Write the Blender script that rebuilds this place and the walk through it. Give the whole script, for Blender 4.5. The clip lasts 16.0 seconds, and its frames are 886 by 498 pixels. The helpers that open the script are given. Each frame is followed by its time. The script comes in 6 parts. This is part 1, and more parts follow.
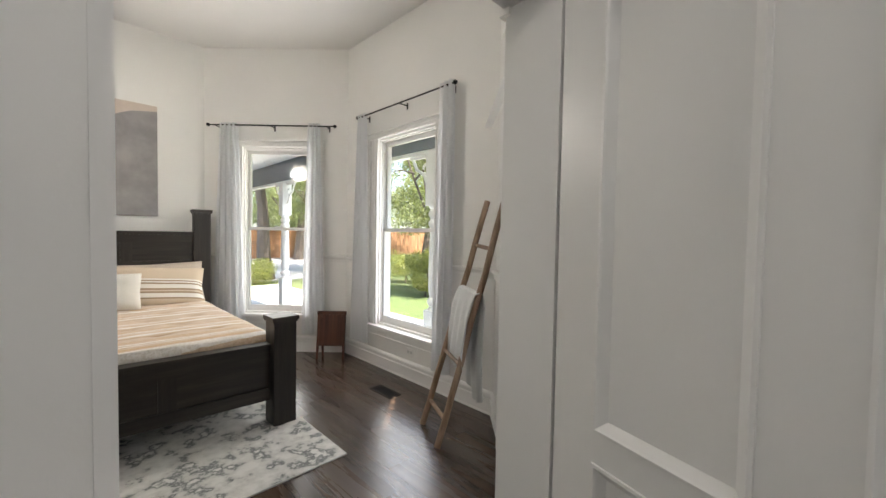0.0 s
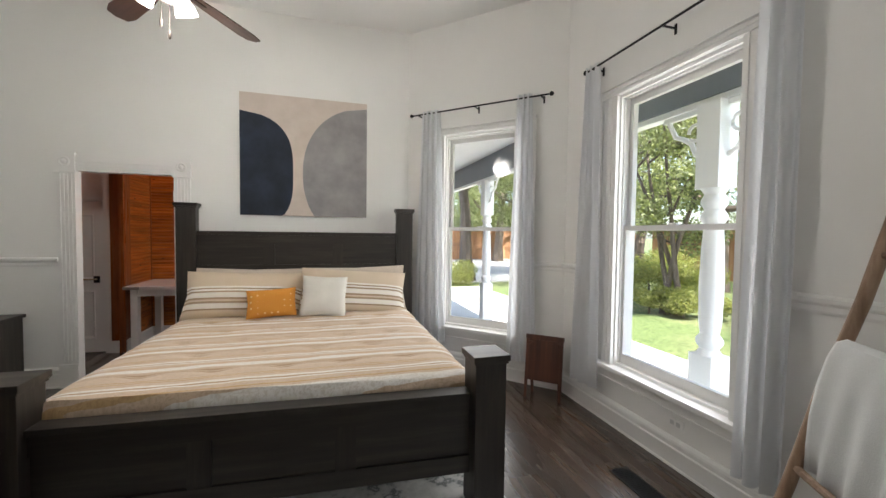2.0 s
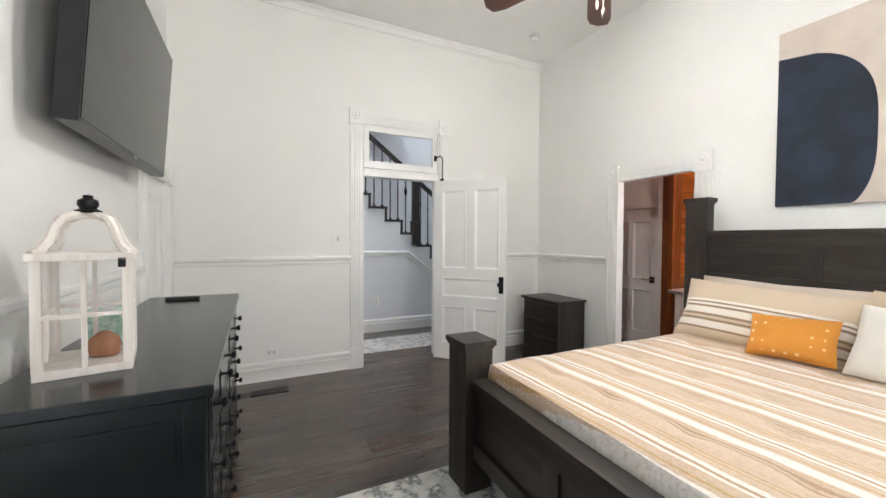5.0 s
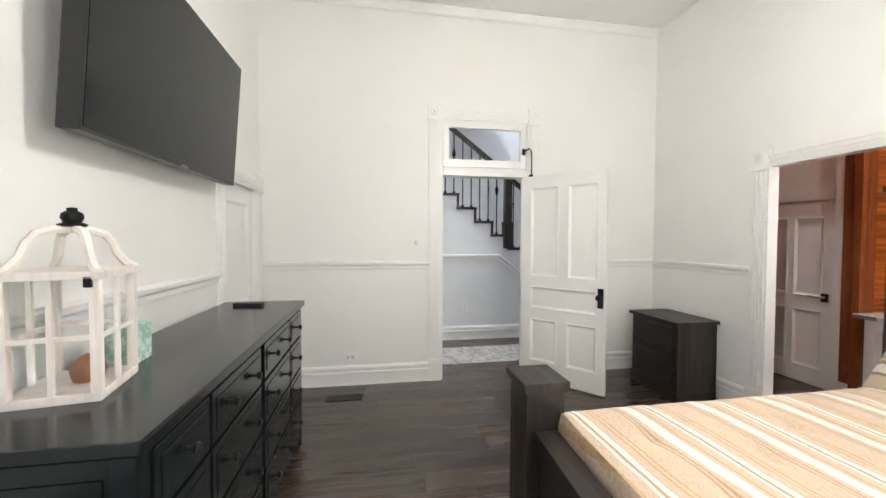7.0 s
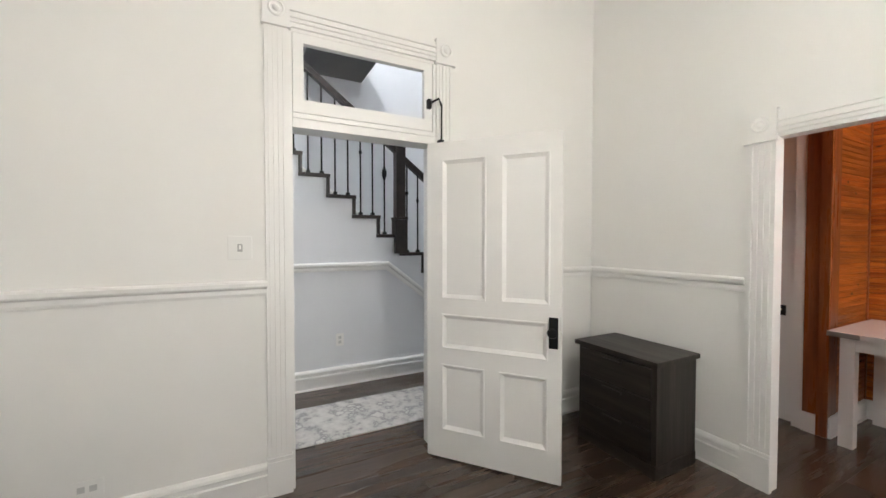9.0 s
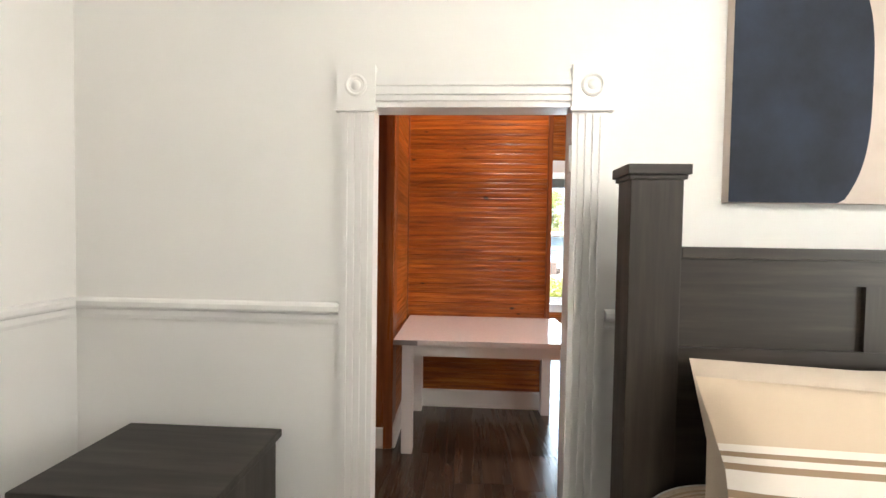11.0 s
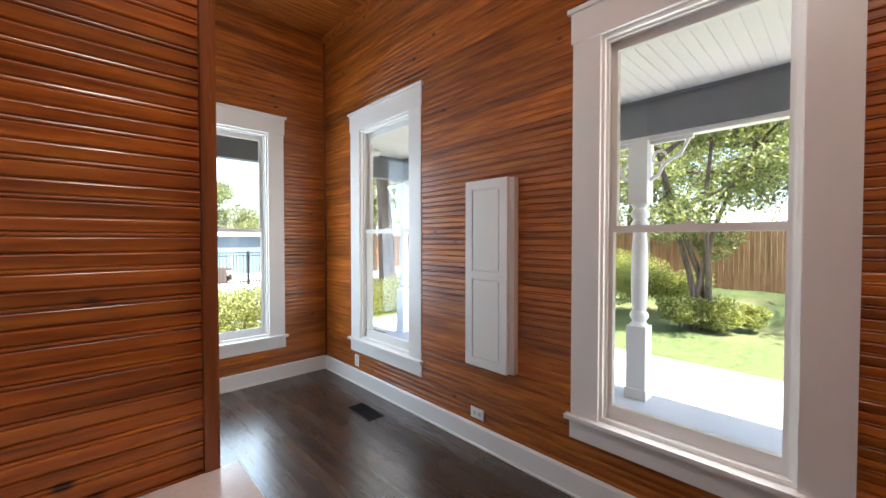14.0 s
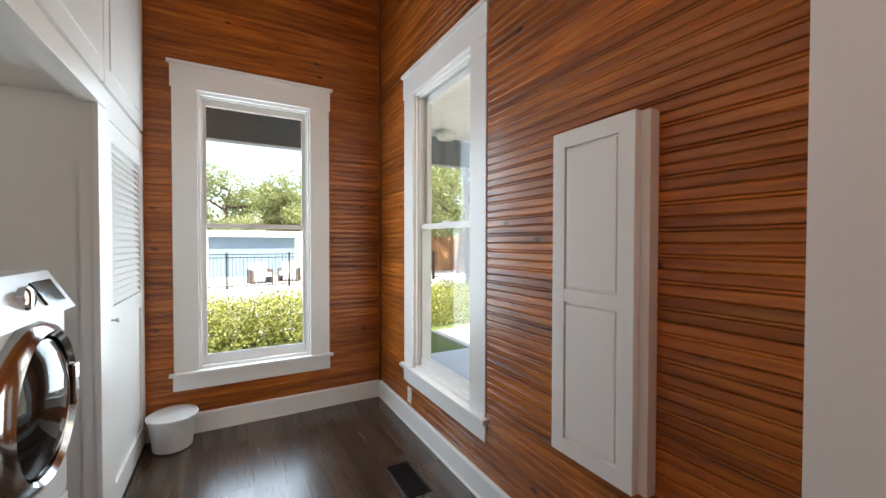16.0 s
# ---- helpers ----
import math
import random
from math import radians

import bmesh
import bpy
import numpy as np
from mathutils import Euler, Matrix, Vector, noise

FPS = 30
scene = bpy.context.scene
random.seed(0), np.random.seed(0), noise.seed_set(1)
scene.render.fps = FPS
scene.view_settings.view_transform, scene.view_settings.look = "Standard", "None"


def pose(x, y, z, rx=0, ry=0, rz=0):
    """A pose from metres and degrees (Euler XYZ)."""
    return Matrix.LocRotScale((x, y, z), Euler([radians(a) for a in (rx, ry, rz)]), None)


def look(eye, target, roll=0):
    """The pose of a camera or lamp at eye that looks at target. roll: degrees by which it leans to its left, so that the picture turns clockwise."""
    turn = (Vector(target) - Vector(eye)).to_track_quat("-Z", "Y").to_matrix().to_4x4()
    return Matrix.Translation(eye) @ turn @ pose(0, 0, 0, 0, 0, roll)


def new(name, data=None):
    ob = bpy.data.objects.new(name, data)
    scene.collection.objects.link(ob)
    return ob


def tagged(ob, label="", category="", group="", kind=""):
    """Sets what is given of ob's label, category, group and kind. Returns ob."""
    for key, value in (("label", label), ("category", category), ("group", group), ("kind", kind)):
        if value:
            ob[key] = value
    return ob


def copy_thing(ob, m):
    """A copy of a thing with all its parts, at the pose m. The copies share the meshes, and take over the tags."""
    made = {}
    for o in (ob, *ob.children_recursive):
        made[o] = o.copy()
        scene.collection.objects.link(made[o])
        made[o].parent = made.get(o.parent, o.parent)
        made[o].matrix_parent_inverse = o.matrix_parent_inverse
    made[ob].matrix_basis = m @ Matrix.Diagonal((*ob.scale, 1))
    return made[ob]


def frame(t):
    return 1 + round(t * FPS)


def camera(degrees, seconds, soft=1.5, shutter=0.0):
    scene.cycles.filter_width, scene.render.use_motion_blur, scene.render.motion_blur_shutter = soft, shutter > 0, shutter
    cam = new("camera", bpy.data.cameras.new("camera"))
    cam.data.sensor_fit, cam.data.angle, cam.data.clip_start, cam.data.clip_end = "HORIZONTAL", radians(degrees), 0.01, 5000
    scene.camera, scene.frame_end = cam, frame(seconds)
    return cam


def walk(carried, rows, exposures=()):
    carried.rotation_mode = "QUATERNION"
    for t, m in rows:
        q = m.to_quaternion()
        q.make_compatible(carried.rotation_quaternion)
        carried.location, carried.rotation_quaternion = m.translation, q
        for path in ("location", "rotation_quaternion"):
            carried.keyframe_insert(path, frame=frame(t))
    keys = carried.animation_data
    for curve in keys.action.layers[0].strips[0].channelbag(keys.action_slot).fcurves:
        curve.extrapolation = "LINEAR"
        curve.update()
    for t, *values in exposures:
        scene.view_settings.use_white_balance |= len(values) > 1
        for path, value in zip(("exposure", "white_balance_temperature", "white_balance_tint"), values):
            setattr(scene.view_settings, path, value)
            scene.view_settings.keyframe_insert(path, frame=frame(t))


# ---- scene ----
cam = camera(98.3, 16.0)
PATH = [
    (0, (0.6, -0.178, 1.46), (2.01, 1.238, 1.391), 1.0),
    (0.5, (0.834, 0.084, 1.446), (2.14, 1.597, 1.374), 0.8),
    (1, (0.952, 0.335, 1.446), (2.038, 2.013, 1.372), 0.7),
    (1.5, (0.993, 0.63, 1.443), (1.825, 2.447, 1.369), 0.7),
    (2, (1.001, 0.903, 1.445), (1.563, 2.821, 1.371), 0.7),
    (2.5, (1.028, 1.145, 1.445), (1.247, 3.132, 1.373), 0.6),
    (3, (1.034, 1.329, 1.432), (0.836, 3.317, 1.358), 0.6),
    (3.5, (1.017, 1.499, 1.415), (0.367, 3.389, 1.343), 0.6),
    (4, (1.056, 1.629, 1.387), (-0.062, 3.286, 1.327), 0.7),
    (4.5, (1.268, 1.734, 1.4), (-0.285, 2.993, 1.332), 0.2),
    (5, (1.555, 1.805, 1.382), (-0.239, 2.689, 1.329), 0.3),
    (7.5, (1.012, 2.272, 1.447), (-0.958, 2.609, 1.386), 0.1),
    (8, (0.535, 2.328, 1.461), (-1.406, 2.807, 1.399), -0.1),
    (8.5, (0.1, 2.438, 1.416), (-1.783, 3.109, 1.378), 0.4),
    (9, (-0.192, 2.61, 1.421), (-1.968, 3.528, 1.373), 0.0),
    (9.5, (-0.48, 2.76, 1.447), (-1.994, 4.066, 1.386), 0.5),
    (10, (-0.649, 3.0, 1.494), (-1.715, 4.691, 1.415), 0.3),
    (12.3, (-1.004, 4.658, 1.433), (-0.232, 6.502, 1.386), 0.4),
    (12.5, (-0.952, 4.794, 1.439), (-0.101, 6.603, 1.393), 0.0),
    (13, (-0.823, 5.135, 1.455), (0.232, 6.834, 1.409), 0.1),
    (13.5, (-0.661, 5.457, 1.44), (0.598, 7.011, 1.399), 0.0),
    (14, (-0.392, 5.783, 1.439), (0.984, 7.234, 1.396), -0.0),
    (14.5, (-0.129, 6.063, 1.436), (1.323, 7.437, 1.39), 0.1),
    (15, (0.143, 6.323, 1.444), (1.604, 7.689, 1.408), 0.0),
    (15.5, (0.338, 6.51, 1.43), (1.706, 7.969, 1.397), 0.0),
    (16, (0.414, 6.47, 1.413), (1.385, 8.218, 1.379), 0.1),
]
walk(cam, [(t, look(a, b, r)) for t, a, b, r in PATH], [(0.0, 2.35, 6500, 10), (1.0, 2.15, 6350, 10), (2.5, 2.18, 6300, 10), (4.0, 2.65, 6250, 10), (5.0, 2.95, 6100, 10), (7.5, 3.15, 6300, 10), (9.0, 3.0, 6350, 10), (10.0, 3.05, 6450, 10), (12.3, 3.45, 6550, 10), (13.0, 3.2, 6250, 10), (13.5, 2.8, 6400, 10), (14.0, 2.4, 6400, 10), (15.0, 2.05, 6600, 10), (16.0, 2.25, 6800, 10)])

# ---- world, sun, lamps ----
world = bpy.data.worlds.new("sky")
scene.world = world
world.use_nodes = True
wn = world.node_tree
sky = wn.nodes.new("ShaderNodeTexSky")
sky.sky_type = "NISHITA"
sky.sun_disc = False
SUN_EL, SUN_AZ = 60.0, 184.0
sky.sun_elevation, sky.sun_rotation = radians(SUN_EL), radians(SUN_AZ)
sky.dust_density = 2.0
wn.nodes["Background"].inputs["Strength"].default_value = 0.15
wn.links.new(sky.outputs["Color"], wn.nodes["Background"].inputs["Color"])
sun = new("sun", bpy.data.lights.new("sun", "SUN"))
sun.data.energy, sun.data.angle, sun.data.color = 5.0, radians(0.6), (1.0, 0.95, 0.87)
# azimuth is clockwise from +y, the sun stands there and shines the other way
sdir = Vector((math.sin(radians(SUN_AZ)) * math.cos(radians(SUN_EL)), math.cos(radians(SUN_AZ)) * math.cos(radians(SUN_EL)), math.sin(radians(SUN_EL))))
sun.matrix_world = look(sdir * 30, (0, 0, 0))


def lamp(name, at, watts, size=0.1, color=(1.0, 0.93, 0.82)):
    li = new(name, bpy.data.lights.new(name, "POINT"))
    li.data.energy, li.data.shadow_soft_size, li.data.color = watts, size, color
    li.location = at
    return li


lamp("fan_bulb_light", (0.15, 3.36, 2.60), 11.5, 0.14, (1.0, 0.945, 0.87))
# Unseen lamp, assumed from the highlight high on the partition, brightens the laundry.
lamp("unseen_laundry_bulb", (-0.30, 5.95, 3.50), 8.0, 0.12, (1.0, 0.95, 0.89))
# Unseen fill lamps, added to brighten the hall, stair and entry.
lamp("hall_fill_light", (-3.3, 3.1, 5.2), 19, 0.12, (0.95, 0.97, 1.0))
lamp("stair_fill_light", (-5.2, 3.4, 4.9), 5, 0.12, (0.9, 0.95, 1.0))
lamp("entry_fill_light", (0.7, -1.3, 3.2), 5.5, 0.12, (1.0, 0.96, 0.9))



def window_light(at, turn, wide, high, watts, color=(1.0, 0.975, 0.945)):
    """The sky's light at a window's opening, shining into the room; turn is the way it faces, anticlockwise from +x."""
    li = new("window_light", bpy.data.lights.new("window_light", "AREA"))
    li.data.shape, li.data.size, li.data.size_y = "RECTANGLE", wide, high
    li.data.energy, li.data.color = watts, color
    d = Vector((math.cos(radians(turn)), math.sin(radians(turn)), 0))
    li.matrix_world = look(Vector(at), Vector(at) + d)


window_light((3.107, 2.865, 1.49), 180, 0.82, 1.90, 3.9)
window_light((2.482, 4.622, 1.49), 225, 0.72, 1.90, 3.2)
window_light((1.668, 8.718, 1.50), 180, 0.70, 1.96, 1.1)
window_light((1.668, 6.298, 1.50), 180, 0.70, 1.96, 2.8)
window_light((0.605, 9.878, 1.50), 270, 0.70, 1.96, 6.6, (0.68, 0.85, 1.0))

# ---- materials ----
def shader(name):
    m = bpy.data.materials.new(name)
    m.use_nodes = True
    nt = m.node_tree
    return m, nt, nt.nodes["Principled BSDF"]


def node(nt, kind, **values):
    n = nt.nodes.new(kind)
    for k, v in values.items():
        n.inputs[k.replace("_", " ")].default_value = v
    return n


def coords(nt, scale=(1, 1, 1), kind="Object"):
    tc = nt.nodes.new("ShaderNodeTexCoord")
    mp = nt.nodes.new("ShaderNodeMapping")
    mp.inputs["Scale"].default_value = scale
    nt.links.new(tc.outputs[kind], mp.inputs["Vector"])
    return mp.outputs["Vector"]


def world_coords(nt, scale=(1, 1, 1)):
    g = nt.nodes.new("ShaderNodeNewGeometry")
    mp = nt.nodes.new("ShaderNodeMapping")
    mp.inputs["Scale"].default_value = scale
    nt.links.new(g.outputs["Position"], mp.inputs["Vector"])
    return mp.outputs["Vector"]


def ramp(nt, src, stops):
    r = nt.nodes.new("ShaderNodeValToRGB")
    while len(r.color_ramp.elements) < len(stops):
        r.color_ramp.elements.new(0.5)
    for e, (p, c) in zip(r.color_ramp.elements, stops):
        e.position, e.color = p, (*c, 1)
    nt.links.new(src, r.inputs["Fac"])
    return r.outputs["Color"]


def noise_tex(nt, vec, scale, detail=3, rough=0.55):
    n = node(nt, "ShaderNodeTexNoise", Scale=scale, Detail=detail, Roughness=rough)
    nt.links.new(vec, n.inputs["Vector"])
    return n.outputs["Fac"]


def bump(nt, bsdf, height, strength=0.2, distance=0.004):
    b = node(nt, "ShaderNodeBump", Strength=strength, Distance=distance)
    nt.links.new(height, b.inputs["Height"])
    nt.links.new(b.outputs["Normal"], bsdf.inputs["Normal"])


def mixc(nt, fac, a, b, blend="MIX"):
    m = nt.nodes.new("ShaderNodeMix")
    m.data_type, m.blend_type = "RGBA", blend
    for sock, v in ((0, fac), (6, a), (7, b)):
        if hasattr(v, "links"):
            nt.links.new(v, m.inputs[sock])
        else:
            m.inputs[sock].default_value = v if sock == 0 else (*v, 1)
    return m.outputs[2]


def paint(name, color, rough=0.5, vary=0.06, relief=0.12, scale=1.6):
    m, nt, b = shader(name)
    v = world_coords(nt)
    big = noise_tex(nt, v, scale, 4)
    lo = tuple(c * (1 - vary) for c in color)
    nt.links.new(ramp(nt, big, ((0.3, lo), (0.7, color))), b.inputs["Base Color"])
    b.inputs["Roughness"].default_value = rough
    bump(nt, b, noise_tex(nt, v, 220, 2), relief, 0.001)
    return m


def timber(name, dark, mid, light, axis=0, rough=0.35, grain=1.0, tone=0.25, relief=0.15, coat=0.0, knots=False):
    """Wood with its grain along one axis of the object."""
    m, nt, b = shader(name)
    sc = [14.0 * grain] * 3
    sc[axis] = 0.9 * grain
    g = nt.nodes.new("ShaderNodeObjectInfo")
    tc = nt.nodes.new("ShaderNodeTexCoord")
    off = nt.nodes.new("ShaderNodeVectorMath")
    off.operation = "MULTIPLY_ADD"
    off.inputs[1].default_value = (1, 1, 1)
    sh = nt.nodes.new("ShaderNodeVectorMath")
    sh.operation = "SCALE"
    sh.inputs[0].default_value = (7.3, 5.1, 9.7)
    nt.links.new(g.outputs["Random"], sh.inputs["Scale"])
    nt.links.new(tc.outputs["Object"], off.inputs[0])
    nt.links.new(sh.outputs[0], off.inputs[2])
    mp = nt.nodes.new("ShaderNodeMapping")
    mp.inputs["Scale"].default_value = sc
    nt.links.new(off.outputs[0], mp.inputs["Vector"])
    n1 = noise_tex(nt, mp.outputs["Vector"], 1.0, 5, 0.62)
    col = ramp(nt, n1, ((0.28, dark), (0.5, mid), (0.74, light)))
    tonec = ramp(nt, g.outputs["Random"], ((0.0, (1 - tone,) * 3), (1.0, (1 + tone * 0.6,) * 3)))
    col = mixc(nt, 1.0, col, tonec, "MULTIPLY")
    if knots:
        vo = node(nt, "ShaderNodeTexVoronoi", Scale=1.0)
        km = nt.nodes.new("ShaderNodeMapping")
        ks = [6.0] * 3
        ks[axis] = 3.4
        km.inputs["Scale"].default_value = ks
        nt.links.new(off.outputs[0], km.inputs["Vector"])
        nt.links.new(km.outputs["Vector"], vo.inputs["Vector"])
        k = ramp(nt, vo.outputs["Distance"], ((0.05, (0, 0, 0)), (0.10, (1, 1, 1))))
        col = mixc(nt, k, tuple(c * 0.35 for c in dark), col)
    nt.links.new(col, b.inputs["Base Color"])
    rr = node(nt, "ShaderNodeMapRange")
    nt.links.new(n1, rr.inputs["Value"])
    rr.inputs["To Min"].default_value, rr.inputs["To Max"].default_value = rough + 0.1, rough - 0.06
    nt.links.new(rr.outputs["Result"], b.inputs["Roughness"])
    b.inputs["Coat Weight"].default_value = coat
    b.inputs["Coat Roughness"].default_value = 0.22
    bump(nt, b, n1, relief, 0.002)
    return m


def plain(name, color, rough=0.5, metal=0.0, relief=0.05):
    m, nt, b = shader(name)
    v = coords(nt)
    n = noise_tex(nt, v, 9, 3)
    nt.links.new(ramp(nt, n, ((0.3, tuple(c * 0.85 for c in color)), (0.7, color))), b.inputs["Base Color"])
    b.inputs["Roughness"].default_value, b.inputs["Metallic"].default_value = rough, metal
    bump(nt, b, noise_tex(nt, v, 160, 2), relief, 0.001)
    return m


def cloth(name, color, dark=0.85, scale=420, relief=0.35):
    m, nt, b = shader(name)
    v = coords(nt)
    w = noise_tex(nt, v, scale, 2)
    big = noise_tex(nt, v, 5, 3)
    c = mixc(nt, w, tuple(x * dark for x in color), color)
    c = mixc(nt, 1.0, c, ramp(nt, big, ((0.35, (0.93,) * 3), (0.65, (1, 1, 1)))), "MULTIPLY")
    nt.links.new(c, b.inputs["Base Color"])
    b.inputs["Roughness"].default_value = 0.92
    b.inputs["Sheen Weight"].default_value = 0.25
    bump(nt, b, w, relief, 0.002)
    return m


def glass(name):
    m = bpy.data.materials.new(name)
    m.use_nodes = True
    nt = m.node_tree
    nt.nodes.remove(nt.nodes["Principled BSDF"])
    out = nt.nodes["Material Output"]
    tr = nt.nodes.new("ShaderNodeBsdfTransparent")
    gl = node(nt, "ShaderNodeBsdfGlossy", Roughness=0.02)
    lw = node(nt, "ShaderNodeLayerWeight", Blend=0.5)
    pw = node(nt, "ShaderNodeMath")
    pw.operation = "POWER"
    pw.inputs[1].default_value = 4.0
    nt.links.new(lw.outputs["Facing"], pw.inputs[0])
    fr = node(nt, "ShaderNodeMapRange")
    fr.inputs["To Min"].default_value, fr.inputs["To Max"].default_value = 0.02, 0.32
    nt.links.new(pw.outputs[0], fr.inputs["Value"])
    mx = nt.nodes.new("ShaderNodeMixShader")
    nt.links.new(fr.outputs["Result"], mx.inputs["Fac"])
    nt.links.new(tr.outputs[0], mx.inputs[1])
    nt.links.new(gl.outputs[0], mx.inputs[2])
    nt.links.new(mx.outputs[0], out.inputs["Surface"])
    return m


def glow(name, color, strength):
    m, nt, b = shader(name)
    b.inputs["Base Color"].default_value = (*color, 1)
    b.inputs["Emission Color"].default_value = (*color, 1)
    b.inputs["Emission Strength"].default_value = strength
    return m


WALL = paint("wall_paint", (0.835, 0.825, 0.80), 0.62, 0.03)
CEIL = paint("ceiling_paint", (0.84, 0.83, 0.81), 0.75, 0.03)
TRIM = paint("trim_paint", (0.83, 0.82, 0.80), 0.32, 0.03, 0.06)
HALLPAINT = paint("hall_paint", (0.74, 0.75, 0.77), 0.6, 0.03)
FLOOR = timber("dark_floor_planks", (0.032, 0.019, 0.012), (0.062, 0.039, 0.026), (0.104, 0.068, 0.047), 0, 0.25, 0.8, 0.42, 0.03, 0.40)
BEADX = timber("varnished_beadboard", (0.135, 0.029, 0.0045), (0.38, 0.104, 0.013), (0.61, 0.212, 0.032), 0, 0.29, 2.4, 0.30, 0.1, 0.3, True)
BEADZ = timber("varnished_trim", (0.10, 0.025, 0.008), (0.19, 0.055, 0.016), (0.30, 0.095, 0.026), 2, 0.27, 1.0, 0.1, 0.1, 0.3)
BEDW = timber("dark_stained_oak", (0.010, 0.007, 0.0055), (0.022, 0.0165, 0.0125), (0.046, 0.036, 0.028), 0, 0.42, 1.6, 0.1, 0.25)
BEDWZ = timber("dark_stained_oak_upright", (0.010, 0.007, 0.0055), (0.022, 0.0165, 0.0125), (0.046, 0.036, 0.028), 2, 0.42, 1.6, 0.1, 0.25)
BLACKW = plain("black_lacquer", (0.0075, 0.011, 0.012), 0.20)
IRON = plain("black_iron", (0.012, 0.012, 0.013), 0.4, 0.6)
ESPRESSO = timber("espresso_stain", (0.010, 0.006, 0.005), (0.020, 0.012, 0.009), (0.035, 0.022, 0.016), 0, 0.3, 1.2, 0.1)
GLASS = glass("window_glass")


# ---- building blocks ----
def bx(bm, x0, x1, y0, y1, z0, z1, bevel=0.0):
    """A box between two corners, its edges eased by bevel."""
    vs = [bm.verts.new((x, y, z)) for x in (x0, x1) for y in (y0, y1) for z in (z0, z1)]
    fs = [bm.faces.new([vs[i] for i in q]) for q in ((0, 1, 3, 2), (4, 6, 7, 5), (0, 4, 5, 1), (2, 3, 7, 6), (0, 2, 6, 4), (1, 5, 7, 3))]
    if bevel > 0:
        es = list({e for f in fs for e in f.edges})
        bmesh.ops.bevel(bm, geom=es, offset=bevel, segments=2, affect="EDGES", profile=0.7)
    return bm


def B(*boxes, bevel=0.0):
    bm = bmesh.new()
    for b in boxes:
        bx(bm, *b, bevel=bevel)
    return bm


def prism(bm, poly, h0, h1, put):
    """Extrude a flat outline between h0 and h1; put(u, v, h) gives the place."""
    a = [bm.verts.new(put(u, v, h0)) for u, v in poly]
    b = [bm.verts.new(put(u, v, h1)) for u, v in poly]
    bm.faces.new(a[::-1])
    bm.faces.new(b)
    for i in range(len(poly)):
        j = (i + 1) % len(poly)
        bm.faces.new((a[i], a[j], b[j], b[i]))
    return bm


def lathe(bm, profile, at=(0, 0, 0), segs=20, axis="z"):
    """Turn an outline of (radius, height) round an axis."""
    rings = []
    for r, h in profile:
        ring = []
        for i in range(segs):
            a = 2 * math.pi * i / segs
            p = (r * math.cos(a), r * math.sin(a), h)
            p = p if axis == "z" else ((h, p[0], p[1]) if axis == "x" else (p[0], h, p[1]))
            ring.append(bm.verts.new((at[0] + p[0], at[1] + p[1], at[2] + p[2])))
        rings.append(ring)
    for a, b in zip(rings, rings[1:]):
        for i in range(segs):
            j = (i + 1) % segs
            bm.faces.new((a[i], a[j], b[j], b[i]))
    bm.faces.new(rings[0][::-1])
    bm.faces.new(rings[-1])
    return bm


def tube(bm, pts, r, segs=8):
    """A round bar along a line of points."""
    rings = []
    for i, p in enumerate(pts):
        p = Vector(p)
        d = (Vector(pts[min(i + 1, len(pts) - 1)]) - Vector(pts[max(i - 1, 0)])).normalized()
        u = d.cross(Vector((0, 0, 1)) if abs(d.z) < 0.9 else Vector((1, 0, 0))).normalized()
        w = d.cross(u)
        rr = r[i] if isinstance(r, (list, tuple)) else r
        rings.append([bm.verts.new(p + rr * (math.cos(2 * math.pi * k / segs) * u + math.sin(2 * math.pi * k / segs) * w)) for k in range(segs)])
    for a, b in zip(rings, rings[1:]):
        for i in range(segs):
            j = (i + 1) % segs
            bm.faces.new((a[i], a[j], b[j], b[i]))
    bm.faces.new(rings[0][::-1])
    bm.faces.new(rings[-1])
    return bm


def finish(bm, smooth=False):
    bmesh.ops.recalc_face_normals(bm, faces=bm.faces)
    if smooth:
        for f in bm.faces:
            f.smooth = True
    me = bpy.data.meshes.new("mesh")
    bm.to_mesh(me)
    bm.free()
    if smooth:
        me.set_sharp_from_angle(angle=radians(38))
    return me


def part(name, bm, material, parent=None, label="", smooth=False, m=None):
    me = finish(bm, smooth)
    me.name = name
    me.materials.append(material)
    ob = new(name, me)
    ob.parent = parent
    if m is not None:
        ob.matrix_local = m
    if label:
        ob["label"] = label
    return ob


def thing(name, label, category, m=None, group="", kind=""):
    ob = new(name)
    ob.empty_display_size = 0.1
    if m is not None:
        ob.matrix_world = m
    return tagged(ob, label, category, group, kind)


def solid(name, bm, material, label, category, group="", kind="", smooth=False, m=None):
    ob = part(name, bm, material, None, "", smooth)
    if m is not None:
        ob.matrix_world = m
    return tagged(ob, label, category, group, kind)


def along(p0, p1):
    """The frame of a wall seen from inside: x runs from p0 to p1, y outwards, z up."""
    d = Vector((p1[0] - p0[0], p1[1] - p0[1], 0))
    n = Vector((d.y, -d.x, 0)).normalized()
    x = d.normalized()
    return Matrix(((x.x, n.x, 0, p0[0]), (x.y, n.y, 0, p0[1]), (0, 0, 1, 0), (0, 0, 0, 1))), d.length


